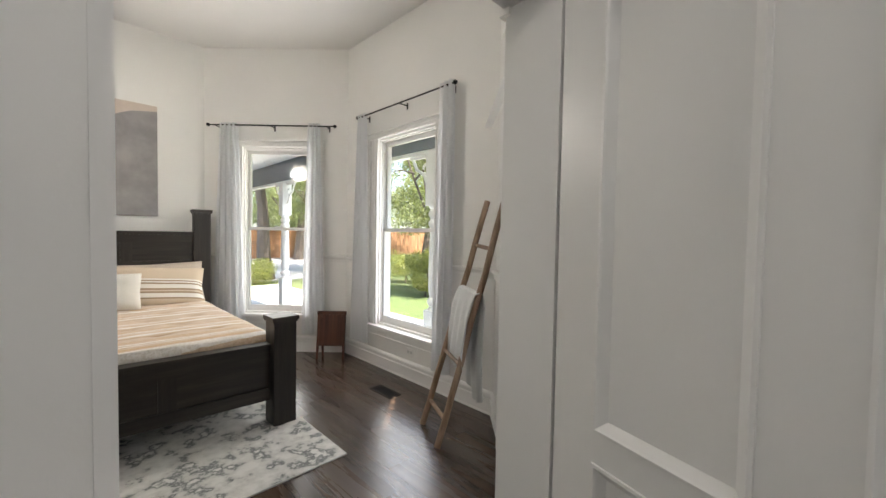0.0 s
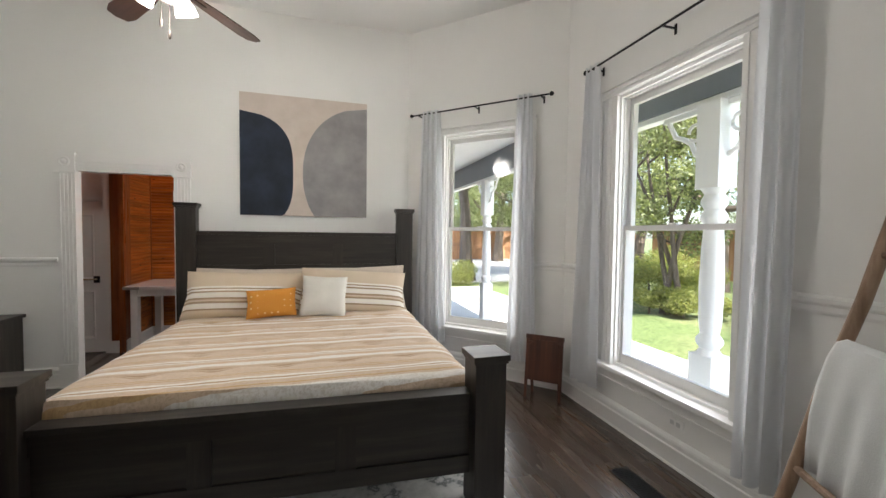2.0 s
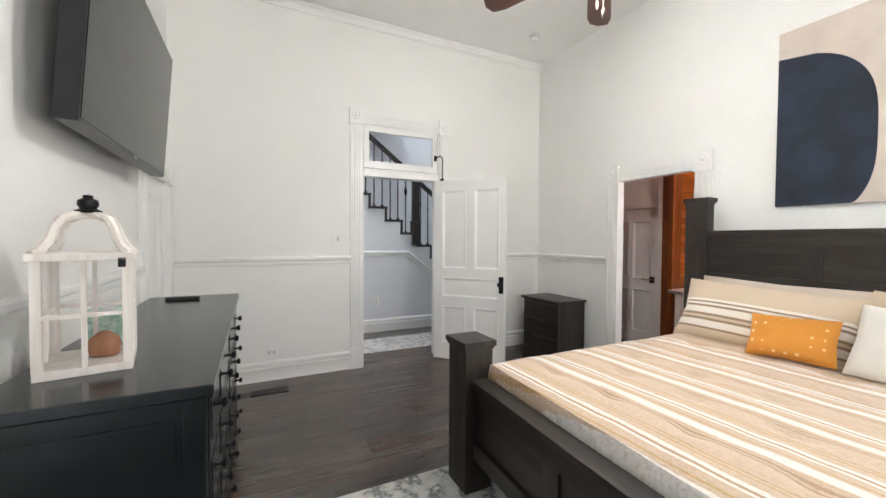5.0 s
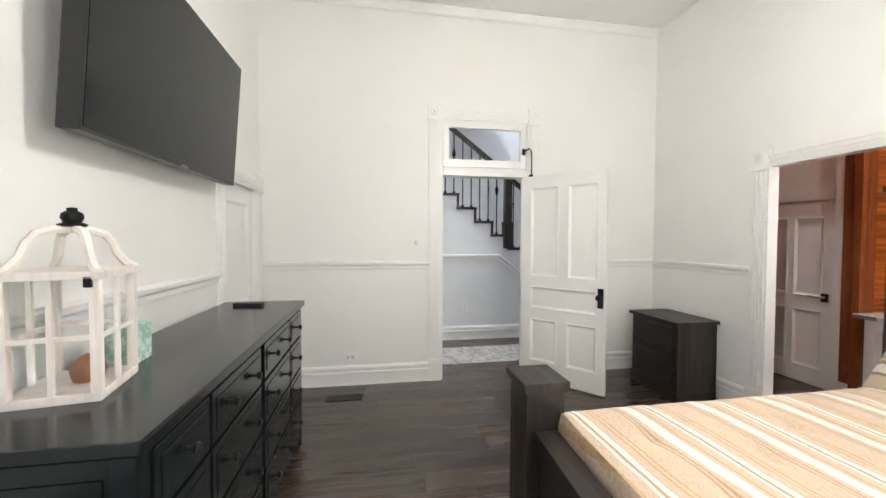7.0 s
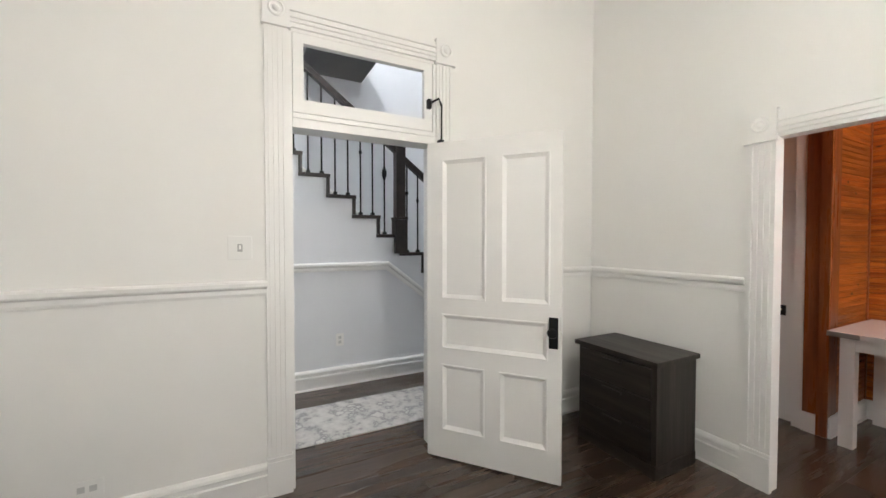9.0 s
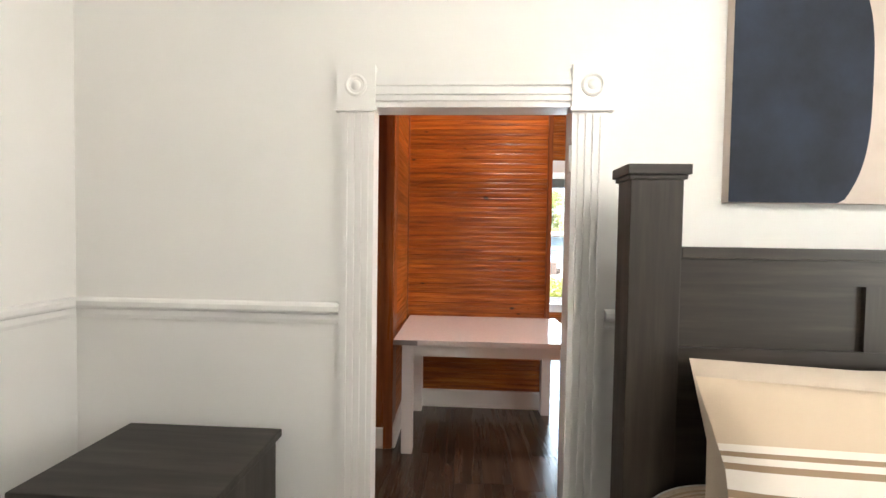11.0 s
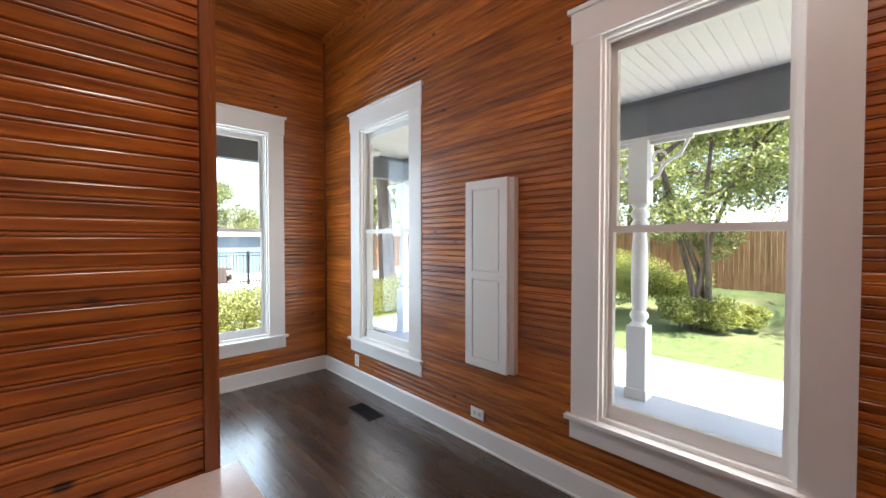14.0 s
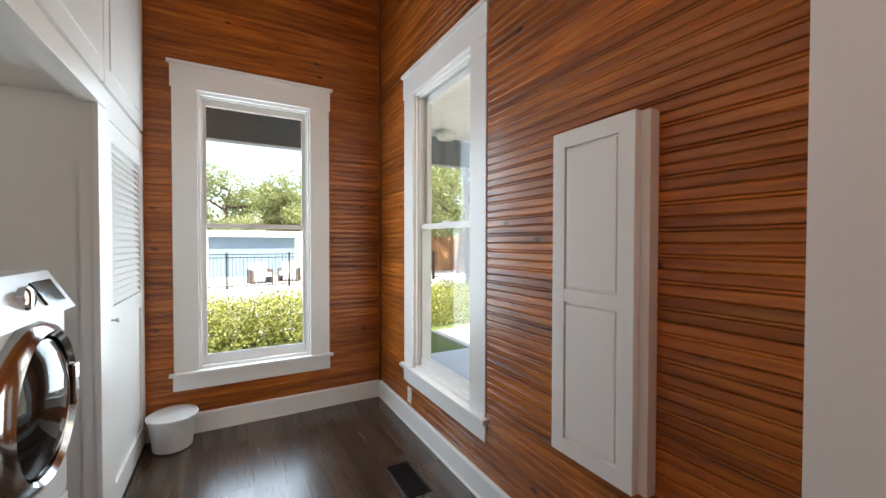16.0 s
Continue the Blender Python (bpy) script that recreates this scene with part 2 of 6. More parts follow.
def wall(name, p0, p1, z1, openings, material, label, thick=0.14, z0=-0.05, e0=0.0, e1=0.0):
    """A wall with openings (s0, s1, bottom, top); room on the left of p0 to p1."""
    m, length = along(p0, p1)
    cuts = sorted({-e0, length + e1, *(o[0] for o in openings), *(o[1] for o in openings)})
    bm = bmesh.new()
    for a, b in zip(cuts, cuts[1:]):
        hit = [o for o in openings if o[0] < (a + b) / 2 < o[1]]
        spans = [(z0, z1)] if not hit else [(z0, hit[0][2]), (hit[0][3], z1)]
        for lo, hi in spans:
            if hi - lo > 0.002:
                bx(bm, a, b, 0, thick, lo, hi)
    return solid(name, bm, material, label, "wall", kind="structure", m=m), m, length


PROFILE_BASE = ((0, 0), (-0.022, 0), (-0.022, 0.012), (-0.017, 0.016), (-0.017, 0.105), (-0.027, 0.11), (-0.027, 0.126), (-0.019, 0.132), (-0.019, 0.154), (-0.026, 0.160), (-0.022, 0.175), (-0.010, 0.188), (0, 0.190))
PROFILE_RAIL = ((0, -0.05), (-0.010, -0.05), (-0.014, -0.035), (-0.014, -0.012), (-0.030, -0.004), (-0.034, 0.004), (-0.034, 0.022), (-0.024, 0.03), (0, 0.034))
PROFILE_CROWN = ((0, -0.075), (-0.012, -0.075), (-0.014, -0.055), (-0.030, -0.028), (-0.050, -0.012), (-0.055, 0), (0, 0))


def moulding(name, m, s0, s1, z, profile, material, label, parent=None):
    bm = bmesh.new()
    prism(bm, [(v, z + w) for v, w in profile], s0, s1, lambda u, v, h: (h, u, v))
    ob = part(name, bm, material, parent)
    ob.matrix_world = m
    return tagged(ob, label, "trim", kind="structure")


H = 3.68
RAIL = 1.166
# bedroom corners, counter-clockwise
P = [(0.47, 0.47), (1.845, 0.47), (3.08, 1.705), (3.08, 3.985), (1.845, 5.22), (-2.50, 5.22), (-2.50, 1.14), (0.47, 1.14)]
WLAB = "smooth off-white painted plaster bedroom wall"
w_south, m_south, l_south = wall("wall_south", P[0], P[1], H + 0.1, [(0.15, 1.045, -0.05, 2.12)], WALL, WLAB, 0.15, e0=0.1, e1=0.1)
w_se, m_se, l_se = wall("wall_southeast", P[1], P[2], H + 0.1, [(0.17, 1.16, -0.05, 2.72)], WALL, WLAB, 0.16, e0=0.07, e1=0.07)
w_east, m_east, l_east = wall("wall_east", P[2], P[3], H + 0.1, [(0.70, 1.62, 0.47, 2.50)], WALL, WLAB, 0.16, e0=0.07, e1=0.07)
w_ne, m_ne, l_ne = wall("wall_northeast", P[3], P[4], H + 0.1, [(0.4735, 1.2735, 0.47, 2.50)], WALL, WLAB, 0.16, e0=0.07, e1=0.07)
w_north, m_north, l_north = wall("wall_north", P[4], P[5], H + 0.1, [(2.28, 3.095, -0.05, 2.003)], WALL, WLAB, 0.07, e0=0.1, e1=0.15)
w_west, m_west, l_west = wall("wall_west", P[5], P[6], H + 0.1, [(1.475, 2.385, -0.05, 2.60)], WALL, WLAB, 0.14, e0=0.15, e1=0.15)
w_tv, m_tv, l_tv = wall("wall_tv", P[6], P[7], H + 0.1, [(0.125, 0.86, -0.05, 1.84)], WALL, WLAB, 0.14, e0=0.15, e1=-0.14)
w_breast, m_breast, l_breast = wall("wall_return", P[7], P[0], H + 0.1, [], WALL, WLAB, 0.14)

bmc = bmesh.new()
prism(bmc, [(-2.7, 0.3), (1.95, 0.3), (3.2, 1.6), (3.2, 4.1), (1.95, 5.3), (-2.7, 5.3)], H, H + 0.08, lambda u, v, h: (u, v, h))
solid("ceiling_bedroom", bmc, CEIL, "white painted plaster bedroom ceiling", "ceiling", kind="structure")
WOODPOLY = [(-2.6, 5.29), (1.76, 5.29), (1.76, 9.97), (-2.6, 9.97)]

# baseboards, chair rails and crown
BB = "white painted tall moulded baseboard"
CR = "white painted wooden chair rail moulding"
for nm, mm, spans in (("south", m_south, [(0, 0.03), (1.16, l_south)]), ("southeast", m_se, [(0, 0.06), (1.27, l_se)]), ("east", m_east, [(0, l_east)]), ("northeast", m_ne, [(0, l_ne)]),
                      ("north", m_north, [(0, 2.155), (3.21, l_north)]), ("west", m_west, [(0, 1.34), (2.505, l_west)]), ("tv", m_tv, [(0.97, l_tv)]), ("return", m_breast, [(0, l_breast)])):
    for a, b in spans:
        moulding("baseboard_" + nm, mm, a, b, 0, PROFILE_BASE, TRIM, BB)
for nm, mm, spans in (("south", m_south, [(0, 0.03), (1.16, l_south)]), ("southeast", m_se, [(0, 0.06), (1.27, l_se)]), ("east", m_east, [(0, 0.52), (1.80, l_east)]), ("northeast", m_ne, [(0, 0.295), (1.45, l_ne)]),
                      ("north", m_north, [(0, 2.155), (3.21, l_north)]), ("west", m_west, [(0, 1.34), (2.505, l_west)]), ("tv", m_tv, [(0.97, l_tv)]), ("return", m_breast, [(0, l_breast)])):
    for a, b in spans:
        moulding("chair_rail_" + nm, mm, a, b, RAIL, PROFILE_RAIL, TRIM, CR)
moulding("crown_west", m_west, 0, l_west, H, PROFILE_CROWN, TRIM, "thin white crown moulding under the ceiling")


def rosette_casing(name, m, s0, s1, top, width=0.115, label="", plinth=0.215):
    """Fluted door casing with corner blocks, round an opening s0 to s1; room side at y < 0."""
    e = thing(name, label, "door casing", m, kind="structure")
    for a, nm in ((s0 - width, "casing_leg"), (s1, "casing_leg")):
        bm = B((a, a + width, -0.020, 0, plinth, top))
        for k in range(4):
            c = a + width * (0.2 + 0.2 * k)
            bx(bm, c - 0.007, c + 0.007, -0.028, -0.018, plinth + 0.03, top - 0.03)
        part(nm, bm, TRIM, e)
        part("plinth_block", B((a - 0.004, a + width + 0.004, -0.032, 0, 0, plinth), (a - 0.002, a + width + 0.002, -0.036, 0, plinth - 0.06, plinth - 0.02)), TRIM, e)
        bl = part("corner_block", B((a - 0.006, a + width + 0.006, -0.034, 0, top, top + width + 0.02), (a - 0.012, a + width + 0.012, -0.036, 0, top - 0.018, top)), TRIM, e)
        cx, cz = a + width / 2, top + width / 2 + 0.01
        bm = bmesh.new()
        lathe(bm, [(0.044, -0.030), (0.044, -0.040), (0.036, -0.044), (0.030, -0.038), (0.020, -0.038), (0.016, -0.044), (0.004, -0.048)], (cx, 0, cz), 20, "y")
        part("rosette", bm, TRIM, bl, smooth=True)
    bm = B((s0, s1, -0.020, 0, top, top + width))
    for z in (0.03, 0.055, 0.09):
        bx(bm, s0, s1, -0.030, -0.018, top + z - 0.007, top + z + 0.007)
    part("head_casing", bm, TRIM, e)
    return e


def lining(name, m, s0, s1, top, y0, y1, label="white painted door lining", parent=None):
    e = thing(name, label, "door lining", m, kind="structure")
    part("jamb", B((s0 - 0.001, s0 + 0.018, y0, y1, 0, top)), TRIM, e)
    part("jamb", B((s1 - 0.018, s1 + 0.001, y0, y1, 0, top)), TRIM, e)
    part("head_jamb", B((s0, s1, y0, y1, top - 0.018, top + 0.001)), TRIM, e)
    return e


rosette_casing("casing_bath_door", m_north, 2.30, 3.075, 1.985, 0.14, "white fluted casing with rosette corner blocks")
rosette_casing("casing_closet", m_tv, 0.125, 0.86, 1.84, 0.115, "white fluted closet casing with rosette corner blocks")
rosette_casing("casing_hall_door", m_west, 1.475, 2.385, 2.60, 0.125, "white fluted hall door casing with corner blocks")
bath_lining = lining("lining_bath_door", m_north, 2.28, 3.095, 2.003, -0.004, 0.076)
for z in (0.24, 1.74):
    bm = B((2.298, 2.301, 0.0, 0.056, z, z + 0.10), bevel=0.001)
    tube(bm, [(2.302, -0.008, z), (2.302, -0.008, z + 0.10)], 0.007, 8)
    part("hinge", bm, TRIM, bath_lining, "old hinge painted white")
lining("lining_hall_door", m_west, 1.475, 2.385, 2.60, -0.004, 0.15)


def panel_rim(bm, a, b, lo, hi, face, sink):
    """A moulding round a panel: a low bead on the frame, then a slope down to the field."""
    rings = []
    for inset, depth in ((-0.004, 0.0), (-0.003, -0.004), (0.004, -0.005), (0.008, -0.001), (0.022, 0.010), (0.026, 0.0131)):
        y = face + sink * depth
        rings.append([bm.verts.new((x, y, z)) for x, z in ((a + inset, lo + inset), (b - inset, lo + inset), (b - inset, hi - inset), (a + inset, hi - inset))])
    for p, q in zip(rings, rings[1:]):
        for i in range(4):
            j = (i + 1) % 4
            bm.faces.new((p[i], p[j], q[j], q[i]))


def panel_door(name, w, h, panels, label, m, thick=0.038, category="door", group="", mat=None, rims=True):
    """A framed door leaf: local x from the hinge, y its thickness, z up. panels: (x0, x1, z0, z1) in parts of w and metres."""
    mat = mat or TRIM
    e = thing(name, label, category, m, group, "structure")
    xs = sorted({0.0, w, *(p[0] * w for p in panels), *(p[1] * w for p in panels)})
    bm = bmesh.new()
    for a, b in zip(xs, xs[1:]):
        c = (a + b) / 2
        ps = sorted((p[2], p[3]) for p in panels if p[0] * w < c < p[1] * w)
        z = 0.0
        for lo, hi in ps:
            bx(bm, a, b, 0, thick, z, lo)
            z = hi
        bx(bm, a, b, 0, thick, z, h)
    bmesh.ops.remove_doubles(bm, verts=bm.verts, dist=0.0001)
    part("frame", bm, mat, e)
    for p in panels:
        a, b, lo, hi = p[0] * w, p[1] * w, p[2], p[3]
        part("panel", B((a, b, 0.013, thick - 0.013, lo, hi)), mat, e)
        if rims:
            bm = bmesh.new()
            for face, sink in ((0.0, 1), (thick, -1)):
                panel_rim(bm, a, b, lo, hi, face, sink)
            part("panel_moulding", bm, mat, e)
    return e


def knob_set(e, x, z, thick, m=None):
    pl = part("lock_plate", B((x - 0.026, x + 0.026, -0.006, 0, z - 0.09, z + 0.09), bevel=0.004), IRON, e, "black iron lock plate")
    bm = lathe(bmesh.new(), [(0.012, 0), (0.012, -0.03), (0.026, -0.036), (0.030, -0.05), (0.024, -0.06), (0.006, -0.063)], (x, -0.004, z + 0.01), 18, "y")
    part("knob", bm, IRON, e, "round black door knob", smooth=True)
    part("lock_plate", B((x - 0.026, x + 0.026, thick, thick + 0.006, z - 0.09, z + 0.09), bevel=0.004), IRON, e)
    bm = lathe(bmesh.new(), [(0.012, 0), (0.012, 0.03), (0.026, 0.036), (0.030, 0.05), (0.024, 0.06), (0.006, 0.063)], (x, thick + 0.004, z + 0.01), 18, "y")
    part("knob", bm, IRON, e, smooth=True)


FIVE = [(0.125, 0.455, 0.185, 0.605), (0.575, 0.905, 0.185, 0.605), (0.125, 0.905, 0.715, 0.93), (0.125, 0.465, 1.035, 1.915), (0.585, 0.915, 1.035, 1.915)]
# hall door, hinged on the jamb nearer the bed wall and swung into the room
hd_pt = Vector((-2.455, 3.665, 0.012))
ang = math.degrees(math.atan2(4.185 - 3.655, -1.796 + 2.445))
door1 = panel_door("door_1", 0.845, 2.03, FIVE, "white five-panel wooden hall door standing open", Matrix.Translation(hd_pt) @ pose(0, 0, 0, 0, 0, ang))
knob_set(door1, 0.80, 0.875, 0.038)


# ---- windows ----
def window(name, m, s0, s1, z0, z1, depth, label, style="bed", meet=None):
    """A double-hung window in the opening s0 to s1 and z0 to z1."""
    e = thing(name, label, "window", m, kind="structure")
    meet = meet or (z0 + z1) / 2
    f = 0.022
    # lining of the opening
    part("window_frame", B((s0, s0 + f, -0.002, depth, z0, z1), (s1 - f, s1, -0.002, depth, z0, z1), (s0 + f, s1 - f, -0.002, depth, z1 - f, z1), (s0 + f, s1 - f, 0.0, depth, z0, z0 + f)), TRIM, e)
    # casing
    cw = 0.175 if style == "bed" else 0.155
    legs = [(s0 - cw + 0.006, s0 + 0.006), (s1 - 0.006, s1 + cw - 0.006)]
    for a, b in legs:
        bm = B((a, b, -0.022, 0, z0 - 0.002, z1))
        if style == "bed":
            bx(bm, a - 0.012 if a < s0 else b - 0.02, a + 0.02 if a < s0 else b + 0.012, -0.034, -0.0, z0, z1)
            bx(bm, b - 0.03 if a < s0 else a, b if a < s0 else a + 0.03, -0.030, -0.021, z0, z1)
            mid = (a + b) / 2
            bx(bm, mid - 0.032, mid - 0.020, -0.027, -0.021, z0, z1)
            bx(bm, mid + 0.012, mid + 0.024, -0.027, -0.021, z0, z1)
        part("casing_board", bm, TRIM, e)
    if style == "bed":
        part("head_casing", B((s0 - cw - 0.006, s1 + cw + 0.006, -0.022, 0, z1, z1 + 0.085), (s0 - cw - 0.014, s1 + cw + 0.014, -0.044, 0, z1 + 0.066, z1 + 0.092), (s0 - cw, s1 + cw, -0.032, 0, z1 + 0.004, z1 + 0.022), (s0 - cw, s1 + cw, -0.029, 0, z1 + 0.036, z1 + 0.048)), TRIM, e)
        part("window_sill", B((s0 - cw - 0.02, s1 + cw + 0.02, -0.075, 0.02, z0 - 0.035, z0), bevel=0.006), TRIM, e)
        part("apron", B((s0 - cw, s1 + cw, -0.020, 0, z0 - 0.13, z0 - 0.036), (s0 - cw, s1 + cw, -0.028, 0, z0 - 0.13, z0 - 0.112)), TRIM, e)
    else:
        part("head_casing", B((s0 - cw - 0.004, s1 + cw + 0.004, -0.026, 0, z1, z1 + 0.165), (s0 - cw - 0.022, s1 + cw + 0.022, -0.040, 0, z1 + 0.165, z1 + 0.19)), TRIM, e)
        part("window_sill", B((s0 - cw - 0.022, s1 + cw + 0.022, -0.055, 0.02, z0 - 0.025, z0), bevel=0.005), TRIM, e)
        part("apron", B((s0 - cw, s1 + cw, -0.024, 0, z0 - 0.135, z0 - 0.025)), TRIM, e)
    # stops
    part("stop", B((s0 + f, s0 + f + 0.014, 0.02, 0.034, z0 + f, z1 - f), (s1 - f - 0.014, s1 - f, 0.02, 0.034, z0 + f, z1 - f), (s0 + f, s1 - f, 0.02, 0.034, z1 - f - 0.014, z1 - f)), TRIM, e)
    a, b = s0 + f + 0.001, s1 - f - 0.001
    for nm, lo, hi, y, bottom in (("lower_sash", z0 + f, meet + 0.018, 0.036, 0.07), ("upper_sash", meet - 0.018, z1 - f, 0.078, 0.036)):
        st, top = 0.034, 0.034 if nm == "lower_sash" else 0.05
        sash = part(nm, B((a, a + st, y, y + 0.036, lo, hi), (b - st, b, y, y + 0.036, lo, hi), (a + st, b - st, y, y + 0.036, lo, lo + bottom), (a + st, b - st, y, y + 0.036, hi - top, hi)), TRIM, e)
        pane = part("pane", B((a + st - 0.006, b - st + 0.006, y + 0.016, y + 0.020, lo + bottom - 0.006, hi - top + 0.006)), GLASS, sash, "clear glass pane")
        pane.visible_shadow = False
    part("sash_lock", B(((a + b) / 2 - 0.03, (a + b) / 2 + 0.03, 0.034, 0.062, meet + 0.018, meet + 0.03), bevel=0.004), TRIM, e)
    return e


window("window_1", m_ne, 0.4735, 1.2735, 0.47, 2.50, 0.15, "white double-hung window in the angled bay wall", "bed", 1.51)
window("window_2", m_east, 0.70, 1.62, 0.47, 2.50, 0.15, "white double-hung bedroom window with moulded casing", "bed", 1.51)

# ---- laundry room shell ----
WB = "bare stud wall behind the beadboard"
wl_e, m_le, _ = wall("wall_laundry_east", (1.64, 5.29), (1.64, 9.85), H + 0.1, [(5.895 - 5.29, 6.70 - 5.29, 0.46, 2.53), (8.315 - 5.29, 9.12 - 5.29, 0.46, 2.53)], BEADZ, WB, 0.14, e1=0.14)
wl_n, m_ln, _ = wall("wall_laundry_north", (1.64, 9.85), (-2.6, 9.85), H + 0.1, [(1.64 - 1.01, 1.64 - 0.20, 0.46, 2.53)], BEADZ, WB, 0.14, e1=0.1)
wl_w, m_lw, _ = wall("wall_laundry_west", (-2.5, 6.30), (-2.5, 5.29), H + 0.1, [], WALL, "white painted wall of the side passage", 0.14)
wl_s, m_ls, _ = wall("wall_laundry_south", (-2.5, 5.292), (1.64, 5.292), H + 0.1, [(1.25, 2.065, -0.05, 2.003)], BEADZ, WB, 0.02)
wl_d, m_ld, _ = wall("wall_side_door", (-1.34, 6.33), (-2.5, 6.33), H + 0.1, [(0.20, 1.02, -0.05, 2.42)], BEADZ, WB, 0.12)
wl_ni, m_lni, _ = wall("wall_niche_side", (-1.36, 7.03), (-1.36, 6.30), H + 0.1, [], BEADZ, WB, 0.12)
bm = B((-1.5, -0.13, 7.03, 7.12, 0, H))
solid("wall_partition", bm, BEADZ, WB, "wall", kind="structure")
solid("ceiling_laundry", B((-2.7, 1.8, 5.29, 9.99, H + 0.02, H + 0.1)), BEADZ, "varnished beadboard laundry ceiling", "ceiling", kind="structure")
window("window_3", m_le, 8.315 - 5.29, 9.12 - 5.29, 0.46, 2.53, 0.13, "white double-hung laundry window with flat casing", "flat", 1.53)
window("window_4", m_le, 5.895 - 5.29, 6.70 - 5.29, 0.46, 2.53, 0.13, "white double-hung laundry window beside the doorway", "flat", 1.50)
window("window_5", m_ln, 1.64 - 1.01, 1.64 - 0.20, 0.46, 2.53, 0.13, "white double-hung window facing the hedge", "flat", 1.54)

# ---- large things, bedroom ----
def bed():
    e = thing("bed", "king bed, dark-stained oak, square posts, made up", "bed")
    for x0, x1, y0, y1, top in ((-0.365, -0.172, 4.895, 5.025, 1.71), (1.65, 1.85, 4.885, 5.015, 1.71), (-0.405, -0.178, 2.79, 2.99, 0.832), (1.69, 1.89, 2.67, 2.87, 0.832)):
        p = part("post", B((x0 + 0.016, x1 - 0.016, y0 + 0.016, y1 - 0.016, 0.012, top - 0.045), bevel=0.004), BEDWZ, e)
        part("cap", B((x0, x1, y0, y1, top - 0.032, top), (x0 + 0.008, x1 - 0.008, y0 + 0.008, y1 - 0.008, top - 0.046, top - 0.032), bevel=0.004), BEDW, p)
    a, b = -0.185, 1.685
    part("headboard", B((a, b, 4.94, 4.98, 0.30, 1.42)), BEDW, e)
    part("headboard_cap", B((a, b, 4.915, 5.005, 1.42, 1.455), bevel=0.004), BEDW, e)
    part("headboard_rail", B((a, b, 4.925, 4.94, 1.34, 1.42)), BEDW, e)
    part("headboard_rail", B((a, b, 4.925, 4.94, 1.085, 1.135)), BEDW, e)
    for x in (0.43, 1.07):
        part("headboard_stile", B((x - 0.05, x + 0.05, 4.927, 4.94, 1.135, 1.34)), BEDWZ, e)
    foot = pose(-0.195, 2.89, 0, 0, 0, -3.2)
    part("footboard", B((0, 1.90, -0.02, 0.02, 0.22, 0.60)), BEDW, e, m=foot)
    part("footboard_cap", B((0, 1.90, -0.05, 0.05, 0.60, 0.628), bevel=0.004), BEDW, e, m=foot)
    part("footboard_rail", B((0, 1.90, -0.035, -0.02, 0.20, 0.29)), BEDW, e, m=foot)
    part("footboard_rail", B((0, 1.90, -0.035, -0.02, 0.51, 0.60)), BEDW, e, m=foot)
    for x in (0.63, 1.27):
        part("footboard_stile", B((x - 0.05, x + 0.05, -0.033, -0.02, 0.29, 0.51)), BEDWZ, e, m=foot)
    for x0, x1 in ((-0.30, -0.255), (1.755, 1.80)):
        part("side_rail", B((x0, x1, 2.9, 4.89, 0.22, 0.56), bevel=0.004), BEDW, e)
    part("mattress", B((-0.235, 1.735, 2.985, 4.92, 0.30, 0.66), bevel=0.04), plain("mattress_ticking", (0.75, 0.73, 0.7), 0.9), e)
    return e


bed()


def stripes():
    m, nt, b = shader("striped_cotton")
    v = coords(nt)
    sep = nt.nodes.new("ShaderNodeSeparateXYZ")
    nt.links.new(v, sep.inputs[0])
    wob = noise_tex(nt, v, 3.0, 2)
    add = node(nt, "ShaderNodeMath")
    add.operation = "MULTIPLY_ADD"
    nt.links.new(wob, add.inputs[0])
    add.inputs[1].default_value = 0.006
    nt.links.new(sep.outputs["Y"], add.inputs[2])
    fr = node(nt, "ShaderNodeMath")
    fr.operation = "MULTIPLY_ADD"
    fr.inputs[1].default_value, fr.inputs[2].default_value = 1 / 0.335, -0.28
    nt.links.new(add.outputs[0], fr.inputs[0])
    fc = node(nt, "ShaderNodeMath")
    fc.operation = "FRACT"
    nt.links.new(fr.outputs[0], fc.inputs[0])
    cream, white, tan, gold = (0.65, 0.505, 0.37), (0.84, 0.805, 0.76), (0.50, 0.345, 0.22), (0.58, 0.385, 0.195)
    stops = [(0.0, cream), (0.20, tan), (0.225, cream), (0.25, tan), (0.275, cream), (0.33, white), (0.45, cream), (0.50, gold), (0.525, cream), (0.62, white), (0.655, tan), (0.69, white), (0.75, cream), (0.84, gold), (0.865, cream), (0.9, gold), (0.925, cream)]
    r = nt.nodes.new("ShaderNodeValToRGB")
    r.color_ramp.interpolation = "CONSTANT"
    while len(r.color_ramp.elements) < len(stops):
        r.color_ramp.elements.new(0.5)
    for el, (p, c) in zip(r.color_ramp.elements, stops):
        el.position, el.color = p, (*c, 1)
    nt.links.new(fc.outputs[0], r.inputs["Fac"])
    weave = noise_tex(nt, v, 350, 2)
    slub = noise_tex(nt, coords(nt, (70, 260, 1)), 1.0, 2)
    col = mixc(nt, 1.0, r.outputs["Color"], ramp(nt, slub, ((0.36, (0.86, 0.83, 0.79)), (0.56, (1.03,) * 3))), "MULTIPLY")
    nt.links.new(mixc(nt, 0.25, col, ramp(nt, weave, ((0.3, (0.75,) * 3), (0.7, (1.1,) * 3))), "MULTIPLY"), b.inputs["Base Color"])
    b.inputs["Roughness"].default_value = 0.95
    b.inputs["Sheen Weight"].default_value = 0.2
    bump(nt, b, weave, 0.3, 0.002)
    return m


STRIPE = stripes()


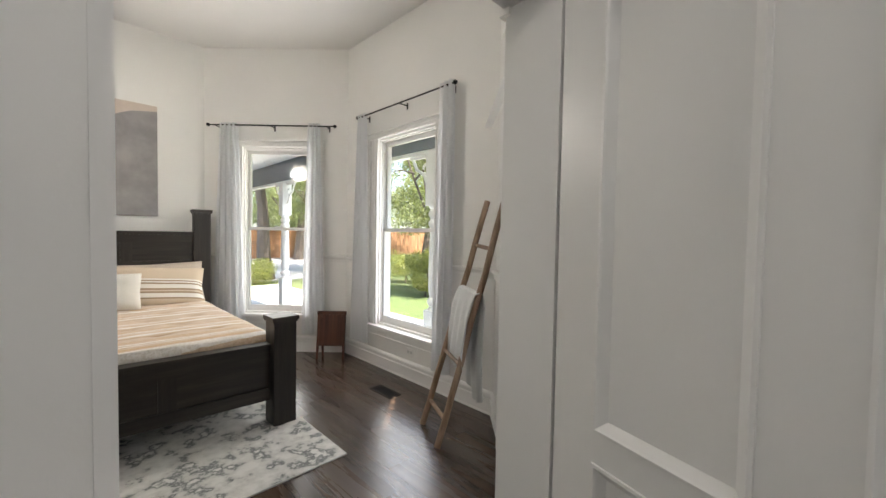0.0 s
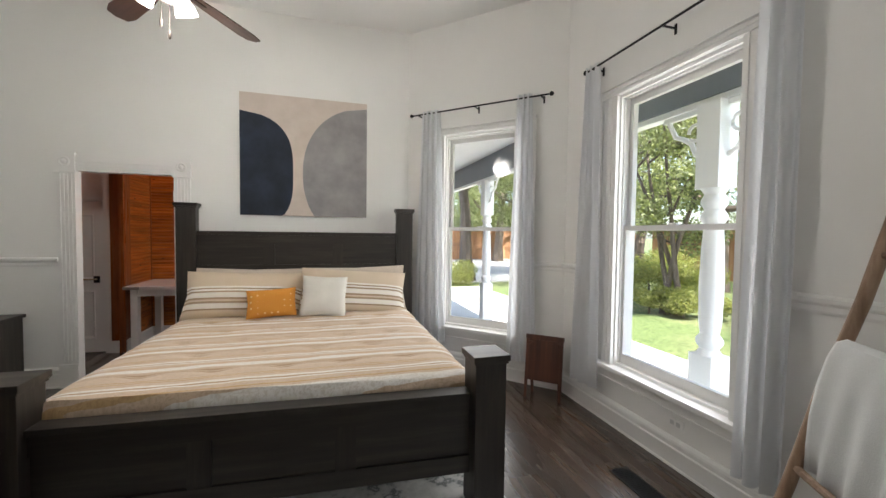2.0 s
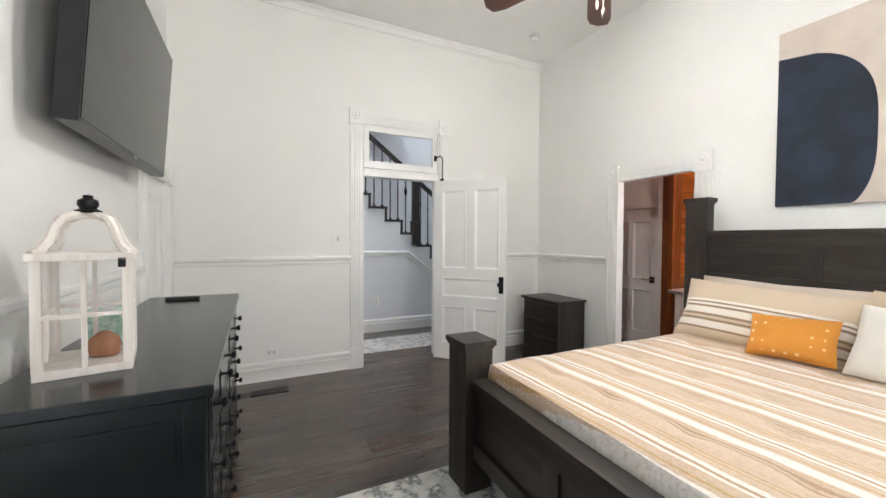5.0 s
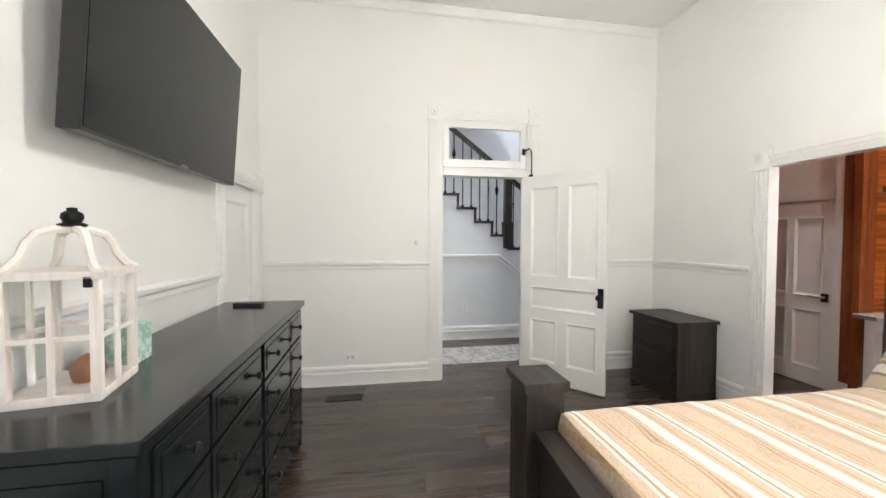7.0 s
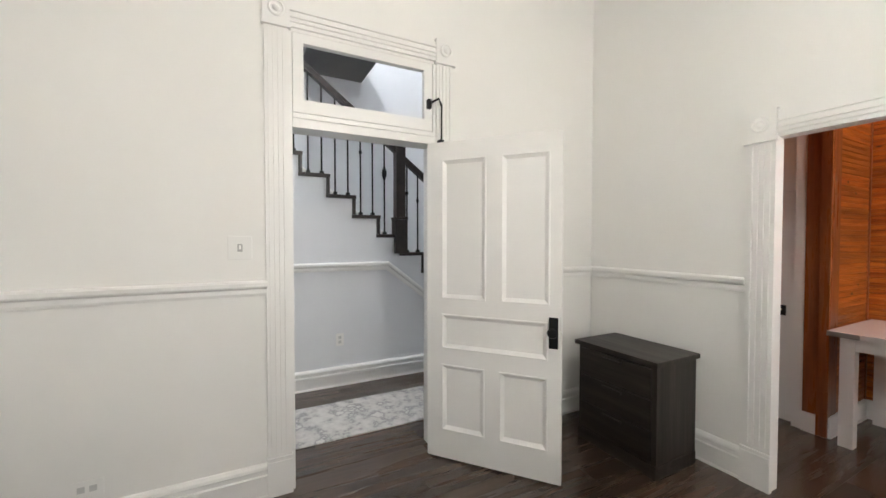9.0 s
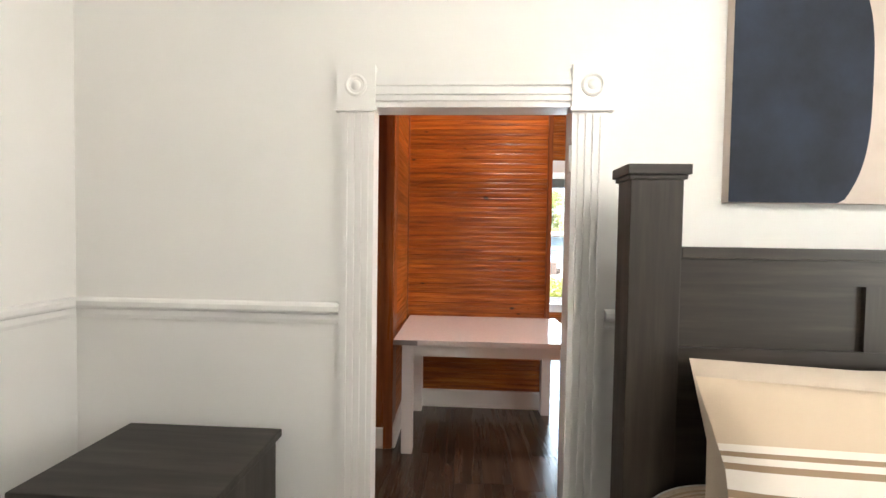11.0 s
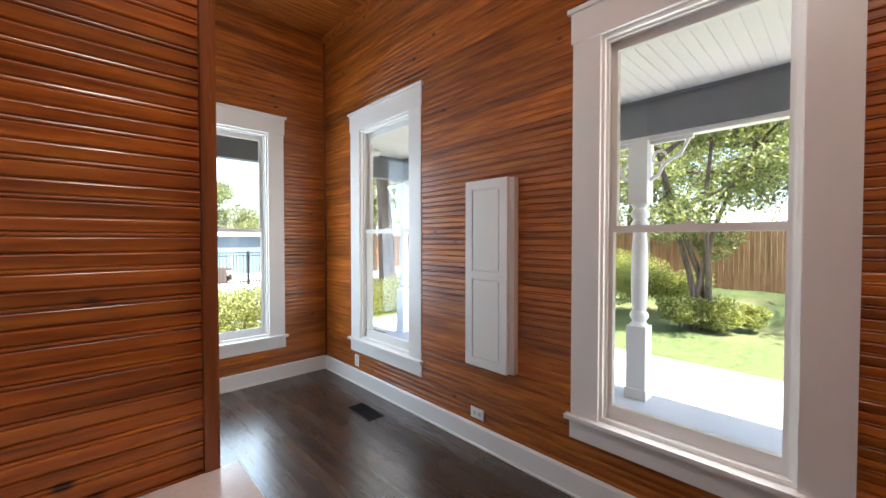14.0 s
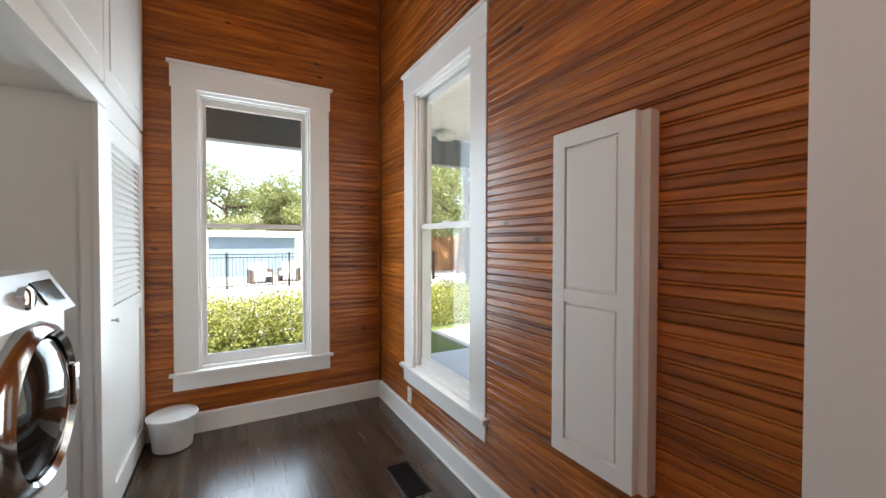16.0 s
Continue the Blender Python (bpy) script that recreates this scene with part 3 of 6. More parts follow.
def comforter():
    """Quilt over the mattress: a bulging top with tufts, rounded over its sides."""
    bm = bmesh.new()
    nx, ny = 110, 130
    x0, x1, y0, y1 = -0.262, 1.762, 2.872, 4.90
    tufts = [(x0 + 0.33 + 0.34 * i + (0.17 if j % 2 else 0), y0 + 0.30 + 0.30 * j) for i in range(6) for j in range(7)]
    grid = {}
    for i in range(-8, nx + 9):
        for j in range(-8, ny + 1):
            u, w = min(max(i, 0), nx) / nx, min(max(j, 0), ny) / ny
            x, y = x0 + (x1 - x0) * u, y0 + 0.090 * (1 - u) + (y1 - y0 - 0.090 * (1 - u)) * w
            dx = max(-i, i - nx, 0)
            dy = max(-j, 0)
            d = min(math.hypot(dx, dy), 8)
            edge = min(x - x0, x1 - x, y - y0)
            z = 0.715 - 0.055 * math.exp(-max(edge, 0) / 0.06)
            z += 0.002 * math.sin(x * 9 + 2 * math.sin(y * 4)) * math.sin(y * 7.3 + math.sin(x * 3))
            for tx, ty in tufts:
                q = ((x - tx) * 0.75) ** 2 + ((y - ty) * 1.8) ** 2
                if q < 0.08:
                    z -= 0.020 * math.exp(-q / 0.0026)
            z += 0.0035 * noise.noise(Vector((x * 4, y * 14, 0))) + 0.003 * noise.noise(Vector((x * 11, y * 20, 4)))
            if d > 0:
                drop = 0.135 * d / 8
                out = 0.016 * math.sin(d / 8 * math.pi) + 0.006 * noise.noise(Vector((x * 12, y * 12, d)))
                sx = (-1 if i < 0 else (1 if i > nx else 0)) * (dx / max(d, 1e-6))
                sy = (-1 if j < 0 else 0) * (dy / max(d, 1e-6))
                x += sx * out
                y += sy * out
                z -= drop
            grid[i, j] = bm.verts.new((x, y, z))
    for i in range(-8, nx + 8):
        for j in range(-8, ny):
            bm.faces.new((grid[i, j], grid[i + 1, j], grid[i + 1, j + 1], grid[i, j + 1]))
    ob = solid("comforter", bm, STRIPE, "cream comforter with tan and white stripes on the bed", "bedding", smooth=True)
    so = ob.modifiers.new("thick", "SOLIDIFY")
    so.thickness, so.offset = 0.02, -1
    return ob


comforter()


def cushion(name, w, h, d, material, label, m, n=18, pinch=0.06, category="pillow", group=""):
    """A stuffed pillow standing in x and z, d thick."""
    bm = bmesh.new()
    sides = {}
    for s in (1, -1):
        for i in range(n + 1):
            for j in range(n + 1):
                u, v = 2 * i / n - 1, 2 * j / n - 1
                k = (1 - abs(u) ** 2.6) * (1 - abs(v) ** 2.6)
                px = u * w / 2 * (1 - pinch * (1 - abs(v)) ** 1 * abs(u) ** 3)
                pz = v * h / 2 * (1 - pinch * (1 - abs(u)) ** 1 * abs(v) ** 3)
                py = s * d / 2 * max(k, 0) ** 0.42 + 0.012 * noise.noise(Vector((u * 2.2, v * 2.2, s * 3.0 + w * 9))) * k
                on_edge = i in (0, n) or j in (0, n)
                if on_edge and s == -1:
                    sides[s, i, j] = sides[1, i, j]
                else:
                    sides[s, i, j] = bm.verts.new((px, -py, pz))
        for i in range(n):
            for j in range(n):
                q = [sides[s, i, j], sides[s, i + 1, j], sides[s, i + 1, j + 1], sides[s, i, j + 1]]
                bm.faces.new(q if s == 1 else q[::-1])
    return solid(name, bm, material, label, category, group, smooth=True, m=m)


def pillow_stripes():
    m, nt, b = shader("striped_pillow_sham")
    v = coords(nt)
    sep = nt.nodes.new("ShaderNodeSeparateXYZ")
    nt.links.new(v, sep.inputs[0])
    mr = node(nt, "ShaderNodeMapRange")
    nt.links.new(sep.outputs["Z"], mr.inputs["Value"])
    mr.inputs["From Min"].default_value, mr.inputs["From Max"].default_value = -0.24, 0.24
    r = nt.nodes.new("ShaderNodeValToRGB")
    r.color_ramp.interpolation = "CONSTANT"
    cream, white, tan = (0.62, 0.50, 0.37), (0.80, 0.75, 0.68), (0.33, 0.235, 0.15)
    stops = [(0.0, cream), (0.18, tan), (0.21, white), (0.30, tan), (0.335, cream), (0.37, tan), (0.405, white), (0.50, tan), (0.53, white), (0.56, tan), (0.585, white), (0.62, cream)]
    while len(r.color_ramp.elements) < len(stops):
        r.color_ramp.elements.new(0.5)
    for el, (p, c) in zip(r.color_ramp.elements, stops):
        el.position, el.color = p, (*c, 1)
    nt.links.new(mr.outputs["Result"], r.inputs["Fac"])
    nt.links.new(r.outputs["Color"], b.inputs["Base Color"])
    b.inputs["Roughness"].default_value = 0.95
    bump(nt, b, noise_tex(nt, v, 350, 2), 0.3, 0.002)
    return m


SHAM = pillow_stripes()
PLAINCREAM = cloth("plain_cream_cotton", (0.60, 0.50, 0.40))
cushion("bed_pillow", 0.96, 0.46, 0.20, PLAINCREAM, "plain cream bed pillow against the headboard", pose(0.30, 4.82, 0.885, -14, 1, 0), group="pillows on the bed")
cushion("bed_pillow", 0.96, 0.46, 0.20, PLAINCREAM, "plain cream bed pillow against the headboard", pose(1.26, 4.82, 0.89, -14, -1, 0), group="pillows on the bed")
cushion("striped_pillow", 0.98, 0.45, 0.22, SHAM, "cream pillow with a tan and white striped sham", pose(0.27, 4.69, 0.875, -26, 2, 1), group="pillows on the bed")
cushion("striped_pillow", 1.0, 0.45, 0.22, SHAM, "cream pillow with a tan and white striped sham", pose(1.22, 4.69, 0.88, -26, 4, -1), group="pillows on the bed")


def gold_dots():
    m, nt, b = shader("mustard_dotted_cotton")
    v = coords(nt, (19, 19, 19))
    vo = node(nt, "ShaderNodeTexVoronoi", Scale=1.0, Randomness=0.12)
    nt.links.new(v, vo.inputs["Vector"])
    c = ramp(nt, vo.outputs["Distance"], ((0.16, (0.75, 0.52, 0.25)), (0.2, (0.60, 0.25, 0.035))))
    nt.links.new(c, b.inputs["Base Color"])
    b.inputs["Roughness"].default_value = 0.9
    bump(nt, b, noise_tex(nt, coords(nt), 300, 2), 0.4, 0.002)
    return m


cushion("accent_cushion", 0.40, 0.255, 0.13, gold_dots(), "mustard yellow lumbar cushion with pale dots", pose(0.51, 4.48, 0.838, -26, -3, 2), category="cushion", group="pillows on the bed")
cushion("accent_cushion", 0.39, 0.37, 0.15, cloth("ivory_cotton", (0.80, 0.77, 0.70)), "ivory white square throw cushion", pose(0.945, 4.49, 0.883, -24, 3, -3), category="cushion", group="pillows on the bed")


# ---- painting ----
def painting():
    e = thing("painting", "abstract canvas with navy and grey rounded shapes", "painting", pose(0.75, 5.22, 2.235))
    w, h = 1.25, 1.225
    m, nt, b = shader("blush_canvas")
    n = noise_tex(nt, coords(nt), 6, 4)
    nt.links.new(ramp(nt, n, ((0.3, (0.56, 0.47, 0.41)), (0.7, (0.64, 0.55, 0.49)))), b.inputs["Base Color"])
    b.inputs["Roughness"].default_value = 0.8
    part("canvas", B((-w / 2, w / 2, -0.04, -0.002, -h / 2, h / 2)), m, e)

    def blot(name, c1, c2):
        m, nt, b = shader(name)
        n = noise_tex(nt, coords(nt), 4.5, 5)
        nt.links.new(ramp(nt, n, ((0.35, c1), (0.68, c2))), b.inputs["Base Color"])
        b.inputs["Roughness"].default_value = 0.75
        bump(nt, b, noise_tex(nt, coords(nt), 40, 3), 0.25, 0.003)
        return m
    # halves of rounded shapes, cut by the canvas edge
    def half(sign, reach, top, bottom, power):
        pts = []
        n = 40
        for i in range(n + 1):
            t = i / n
            z = top + (bottom - top) * t
            c = 2 * t - 1
            x = reach * (max(0.0, 1 - abs(c) ** power)) ** (1 / 2.1)
            pts.append((sign * (w / 2 - 0.0005) - sign * max(x, 0.002), z))
        pts += [(sign * (w / 2 - 0.0005), bottom), (sign * (w / 2 - 0.0005), top)]
        return pts
    for nm, mat, pts in (("navy_shape", blot("navy_paint", (0.006, 0.010, 0.020), (0.014, 0.024, 0.048)), half(-1, 0.50, 0.43, -0.78, 3.2)), ("grey_shape", blot("grey_paint", (0.24, 0.23, 0.235), (0.34, 0.32, 0.325)), half(1, 0.655, 0.555, -0.90, 2.2))):
        pts = [(x, max(z, -h / 2 + 0.0005)) for x, z in pts]
        bm = bmesh.new()
        prism(bm, pts, -0.0415, -0.039, lambda u, v, hh: (u, hh, v))
        bmesh.ops.remove_doubles(bm, verts=bm.verts, dist=0.0004)
        part(nm, bm, mat, e)
    return e


painting()


# ---- chests ----
def nightstand():
    e = thing("nightstand", "dark oak three-drawer nightstand against the wall", "nightstand")
    x0, x1, y0, y1 = -2.20, -1.575, 4.72, 5.15
    part("top", B((x0, x1, y0, y1, 0.675, 0.705), bevel=0.004), BEDW, e)
    part("body", B((x0 + 0.02, x1 - 0.02, y0 + 0.03, y1 - 0.01, 0.06, 0.675)), BEDWZ, e)
    part("plinth", B((x0 + 0.015, x1 - 0.015, y0 + 0.02, y1 - 0.012, 0.0, 0.08)), BEDW, e)
    for k in range(3):
        z = 0.10 + 0.19 * k
        d = part("drawer", B((x0 + 0.05, x1 - 0.05, y0 + 0.012, y0 + 0.03, z, z + 0.175), bevel=0.003), BEDW, e)
        part("pull", B((x0 + 0.24, x1 - 0.24, y0 - 0.004, y0 + 0.012, z + 0.145, z + 0.16)), BEDW, d)
    return e


nightstand()


def dresser():
    e = thing("dresser", "long black dresser with many drawers and round knobs", "dresser")
    x0, x1, y0, y1 = -1.495, 0.36, 1.20, 1.685
    part("top", B((x0 - 0.015, x1 + 0.015, y0 - 0.005, y1 + 0.02, 0.955, 0.99), bevel=0.006), BLACKW, e)
    part("body", B((x0 + 0.01, x1 - 0.01, y0, y1 - 0.012, 0.07, 0.955)), BLACKW, e)
    for x in (x0 + 0.005, x1 - 0.055):
        for y in (y0, y1 - 0.055):
            part("leg", B((x, x + 0.05, y, y + 0.055, 0.0, 0.955), bevel=0.004), BLACKW, e)
    part("side_panel", B((x1 - 0.012, x1 - 0.006, y0 + 0.07, y1 - 0.07, 0.14, 0.90), bevel=0.002), BLACKW, e)
    part("apron", B((x0 + 0.05, x1 - 0.05, y1 - 0.03, y1 - 0.004, 0.06, 0.13)), BLACKW, e)
    cols = [(x0 + 0.06, x0 + 0.36), (x0 + 0.38, x0 + 0.90), (x1 - 0.90, x1 - 0.38), (x1 - 0.36, x1 - 0.06)]
    rows = [(0.77, 0.935), (0.555, 0.755), (0.345, 0.54), (0.14, 0.33)]
    for a, b in cols:
        for lo, hi in rows:
            d = part("drawer", B((a, b, y1 - 0.02, y1 + 0.004, lo, hi), (a + 0.03, b - 0.03, y1 + 0.003, y1 + 0.007, lo + 0.03, hi - 0.03), bevel=0.003), BLACKW, e)
            ks = (0.25, 0.75) if b - a > 0.3 else (0.5,)
            for k in ks:
                bm = lathe(bmesh.new(), [(0.006, 0.0), (0.006, 0.016), (0.015, 0.022), (0.017, 0.030), (0.010, 0.037), (0.002, 0.038)], (a + (b - a) * k, y1 + 0.005, (lo + hi) / 2), 14, "y")
                part("knob", bm, IRON, d, "round black metal knob", smooth=True)
    return e


dresser()


def television():
    e = thing("television", "black flat television on a wall bracket, off", "television", pose(-0.745, 1.31, 2.132, -4.2, 0, 0))
    black = plain("tv_bezel", (0.008, 0.008, 0.009), 0.35)
    m, nt, b = shader("tv_screen_glass")
    b.inputs["Base Color"].default_value = (0.006, 0.008, 0.008, 1)
    b.inputs["Specular IOR Level"].default_value = 0.3
    b.inputs["Roughness"].default_value = 0.16
    part("screen", B((-0.642, 0.642, 0.012, 0.016, -0.360, 0.364)), m, e, "dark glossy blank screen")
    part("bezel", B((-0.652, 0.652, -0.055, 0.013, -0.374, 0.373), bevel=0.006), black, e)
    part("back", B((-0.55, 0.55, -0.085, -0.055, -0.33, 0.28), bevel=0.01), black, e)
    part("logo_plate", B((-0.03, 0.03, 0.012, 0.018, -0.372, -0.362)), plain("tv_logo", (0.2, 0.2, 0.2), 0.3, 0.8), e)
    part("bracket", B((-0.2, 0.2, -0.165, -0.05, -0.12, 0.12)), IRON, e)
    return e


television()

# ---- doors and openings of the bedroom ----
# transom over the hall door
tr = thing("transom_window", "glazed white transom window over the hall door", "transom window", m_west, kind="structure")
part("transom_bar", B((1.493, 2.367, -0.020, 0.13, 2.05, 2.13), (1.493, 2.367, -0.030, 0.13, 2.10, 2.118)), TRIM, tr)
sash = part("sash", B((1.497, 1.555, 0.0, 0.035, 2.14, 2.59), (2.305, 2.363, 0.0, 0.035, 2.14, 2.59), (1.555, 2.305, 0.0, 0.035, 2.14, 2.215), (1.555, 2.305, 0.0, 0.035, 2.53, 2.59)), TRIM, tr)
pn = part("pane", B((1.55, 2.31, 0.015, 0.019, 2.21, 2.535)), GLASS, sash)
pn.visible_shadow = False
op = thing("transom_operator", "black iron transom operator arm on the casing", "window hardware", m_west)
part("rod", tube(bmesh.new(), [(1.46, -0.06, 2.06), (1.458, -0.06, 2.30)], 0.006), IRON, op)
part("arm", tube(bmesh.new(), [(1.458, -0.058, 2.30), (1.485, -0.07, 2.335), (1.53, -0.03, 2.31)], 0.008), IRON, op)
part("bracket", B((1.445, 1.475, -0.07, -0.026, 2.05, 2.075), bevel=0.003), IRON, op)
part("hook", B((1.515, 1.54, -0.03, 0.0, 2.28, 2.34), bevel=0.003), IRON, op)
for z in (0.22, 1.02, 1.80):
    part("hinge", tube(bmesh.new(), [(2.448 - 0.97, -0.012, z), (2.448 - 0.97, -0.012, z + 0.09)], 0.007), TRIM, tr)

# closet door in the television wall
cd = panel_door("door_2", 0.725, 1.83, [(0.14, 0.86, 0.16, 0.75), (0.14, 0.86, 0.88, 1.70)], "closed white panelled closet door", m_tv @ pose(0.13, 0.03, 0.01))

# entry door, hinged on the right jamb and swung back towards the hall
ed_m = pose(1.497, 0.305, 0.012, 0, 0, math.degrees(math.atan2(-0.954, -0.30)))
ed = panel_door("door_3", 0.82, 2.10, [(0.155, 0.525, 0.16, 0.93), (0.68, 0.87, 0.16, 0.93), (0.155, 0.525, 1.01, 1.99), (0.68, 0.87, 1.01, 1.99)], "white four-panel entry door swung open", ed_m)
rosette_casing("casing_entry", m_south, 0.165, 1.03, 2.10, 0.115, "white fluted entry casing with corner blocks")
lining("lining_entry", m_south, 0.15, 1.045, 2.118, -0.004, 0.155)

# glazed outer door in the angled wall, with its blind
gd = thing("door_4", "white glazed outer door with lowered slatted blind", "door", m_se, kind="structure")
part("door_frame", B((0.17, 0.20, -0.004, 0.16, 0, 2.72), (1.13, 1.16, -0.004, 0.16, 0, 2.72), (0.20, 1.13, -0.004, 0.16, 2.08, 2.16), (0.20, 1.13, -0.004, 0.16, 2.69, 2.72)), TRIM, gd)
leaf = part("leaf", B((0.203, 0.33, 0.02, 0.062, 0.01, 2.075), (1.0, 1.127, 0.02, 0.062, 0.01, 2.075), (0.33, 1.0, 0.02, 0.062, 0.01, 0.24), (0.33, 1.0, 0.02, 0.062, 1.95, 2.075)), TRIM, gd)
pn = part("pane", B((0.325, 1.005, 0.038, 0.043, 0.235, 1.955)), GLASS, leaf)
pn.visible_shadow = False
part("casing_leg", B((0.06, 0.176, -0.024, 0, 0, 2.70), (0.062, 0.084, -0.040, -0.02, 0, 2.70), (0.098, 0.110, -0.034, -0.02, 0, 2.70), (0.124, 0.136, -0.034, -0.02, 0, 2.70), (0.150, 0.172, -0.036, -0.02, 0, 2.70)), TRIM, gd)
part("casing_leg", B((1.154, 1.27, -0.024, 0, 0, 2.70), (1.158, 1.180, -0.036, -0.02, 0, 2.70), (1.194, 1.206, -0.034, -0.02, 0, 2.70), (1.220, 1.232, -0.034, -0.02, 0, 2.70), (1.246, 1.268, -0.040, -0.02, 0, 2.70)), TRIM, gd)
part("head_casing", B((0.05, 1.28, -0.026, 0, 2.70, 2.83), (0.03, 1.30, -0.05, 0, 2.81, 2.85)), TRIM, gd)
ts = part("transom_sash", B((0.205, 0.255, 0, 0.035, -0.50, 0), (1.075, 1.125, 0, 0.035, -0.50, 0), (0.255, 1.075, 0, 0.035, -0.05, 0), (0.15, 1.18, -0.004, 0.04, -0.545, -0.495)), TRIM, gd, "white transom sash tilted inwards", m=pose(0, 0.02, 2.68, -20))
pn = part("pane", B((0.25, 1.08, 0.015, 0.019, -0.50, -0.045)), GLASS, ts)
pn.visible_shadow = False
bolt = thing("door_bolt", "tall black surface bolt with lever handle on the door", "door hardware", m_se)
part("rod", tube(bmesh.new(), [(0.276, -0.02, 0.62), (0.276, -0.02, 2.05)], 0.008), IRON, bolt)
for z in (1.32, 1.69, 2.03):
    part("guide", B((0.259, 0.294, -0.032, 0.02, z - 0.015, z + 0.015), bevel=0.003), IRON, bolt)
part("lock_body", B((0.245, 0.308, -0.055, 0.02, 1.065, 1.24), bevel=0.012), IRON, bolt, "black keypad lock body")
part("handle_rose", lathe(bmesh.new(), [(0.03, 0.018), (0.03, -0.01), (0.012, -0.014), (0.012, -0.05), (0.008, -0.052)], (0.276, 0, 0.97), 18, "y"), IRON, bolt, smooth=True)
part("lever", tube(bmesh.new(), [(0.276, -0.045, 0.97), (0.325, -0.05, 0.975), (0.385, -0.045, 0.98)], [0.011, 0.010, 0.007]), IRON, bolt, smooth=True)

def sheer(name="thin_grey_white_curtain", through_share=0.5):
    m, nt, b = shader(name)
    v = coords(nt)
    w = noise_tex(nt, v, 500, 2)
    nt.links.new(ramp(nt, w, ((0.3, (0.74, 0.75, 0.76)), (0.7, (0.80, 0.81, 0.82)))), b.inputs["Base Color"])
    b.inputs["Roughness"].default_value = 0.9
    out = nt.nodes["Material Output"]
    tl = node(nt, "ShaderNodeBsdfTranslucent")
    tl.inputs["Color"].default_value = (0.80, 0.81, 0.83, 1)
    mx = nt.nodes.new("ShaderNodeMixShader")
    mx.inputs["Fac"].default_value = through_share
    nt.links.new(b.outputs[0], mx.inputs[1])
    nt.links.new(tl.outputs[0], mx.inputs[2])
    nt.links.new(mx.outputs[0], out.inputs["Surface"])
    bump(nt, b, w, 0.2, 0.001)
    return m


blind = thing("window_blind", "white slatted blind hung on the glazed door", "blind", m_se)
SLATM = plain("white_blind_rail", (0.80, 0.80, 0.78), 0.45)
SLATS = sheer("white_blind_slat", 0.22)
part("headrail", B((0.30, 1.10, -0.055, 0.012, 1.955, 2.005), bevel=0.003), SLATM, blind)
part("valance_bracket", B((0.285, 0.335, -0.062, 0.014, 1.97, 2.03), bevel=0.002), SLATM, blind)
slat_me = finish(B((-0.775, 0, -0.029, 0.029, -0.0014, 0.0014)))
slat_me.materials.append(SLATS)
for k in range(34):
    o = new("slat", slat_me)
    o.parent = blind
    o.matrix_local = pose(1.09, -0.02, 1.935 - 0.0505 * k, 60 + 4 * math.sin(k * 0.9), 0.6 * math.sin(k * 1.7) + 0.05 * k, 0) @ Matrix.Scale(1 - 0.0042 * k, 4, (1, 0, 0))
part("bottom_rail", B((0.315, 1.09, -0.035, -0.008, 0.215, 0.235), bevel=0.003), SLATM, blind)
for x in (0.45, 0.95):
    part("ladder_cord", tube(bmesh.new(), [(x, -0.045, 0.23), (x, -0.045, 1.96)], 0.0015, 5), SLATM, blind)


# ---- curtains ----
def curtain_rod(name, m, s0, s1, z, label):
    e = thing(name, label, "curtain rod", m)
    part("rod", tube(bmesh.new(), [(s0, -0.10, z), (s1, -0.10, z)], 0.008), IRON, e)
    for s in (s0, s1):
        part("finial", lathe(bmesh.new(), [(0.008, -0.02), (0.016, -0.012), (0.022, 0.0), (0.016, 0.014), (0.004, 0.02)], (s, -0.10, z), 14, "x"), IRON, e, smooth=True)
    for s in (s0 + 0.09, (s0 + s1) / 2, s1 - 0.09):
        part("bracket", B((s - 0.006, s + 0.006, -0.10, 0, z - 0.012, z - 0.004), (s - 0.008, s + 0.008, -0.006, 0, z - 0.045, z + 0.02)), IRON, e)
    return e


SHEER = sheer()


def curtain(m, s0, s1, z0, z1, folds, seed, flare=0.0, lean=0.0):
    """A gathered panel: pinched on its rod, wider and looser at the hem."""
    rnd = random.Random(seed)
    ph = [rnd.uniform(0, 6.28) for _ in range(4)]
    bm = bmesh.new()
    nu, nv = folds * 12, 26
    g = {}
    for i in range(nu + 1):
        for j in range(nv + 1):
            u, v = i / nu, j / nv
            spread = 1 + flare * (1 - v)
            c = (s0 + s1) / 2 + lean * (1 - v)
            s = c + (u - 0.5) * (s1 - s0) * spread
            a = 0.028 * (0.75 + 0.25 * math.sin(ph[0] + 3 * u)) * (0.85 + 0.35 * (1 - v))
            wob = 0.5 * math.sin(ph[1] + 2.2 * v + 4 * u) + 0.25 * math.sin(ph[2] + 6 * v)
            y = -0.10 + a * math.sin(2 * math.pi * folds * u + wob) + 0.012 * (1 - v) * math.sin(ph[3] + 5 * u)
            s += 0.010 * math.sin(4 * math.pi * folds * u + ph[2]) * (1 - 0.5 * v)
            g[i, j] = bm.verts.new((s, y, z0 + (z1 - z0) * v))
    for i in range(nu):
        for j in range(nv):
            bm.faces.new((g[i, j], g[i + 1, j], g[i + 1, j + 1], g[i, j + 1]))
    ob = solid("curtain", bm, SHEER, "thin pale grey-white curtain panel gathered on its rod", "curtain", "bedroom curtains", smooth=True, m=m)
    return ob


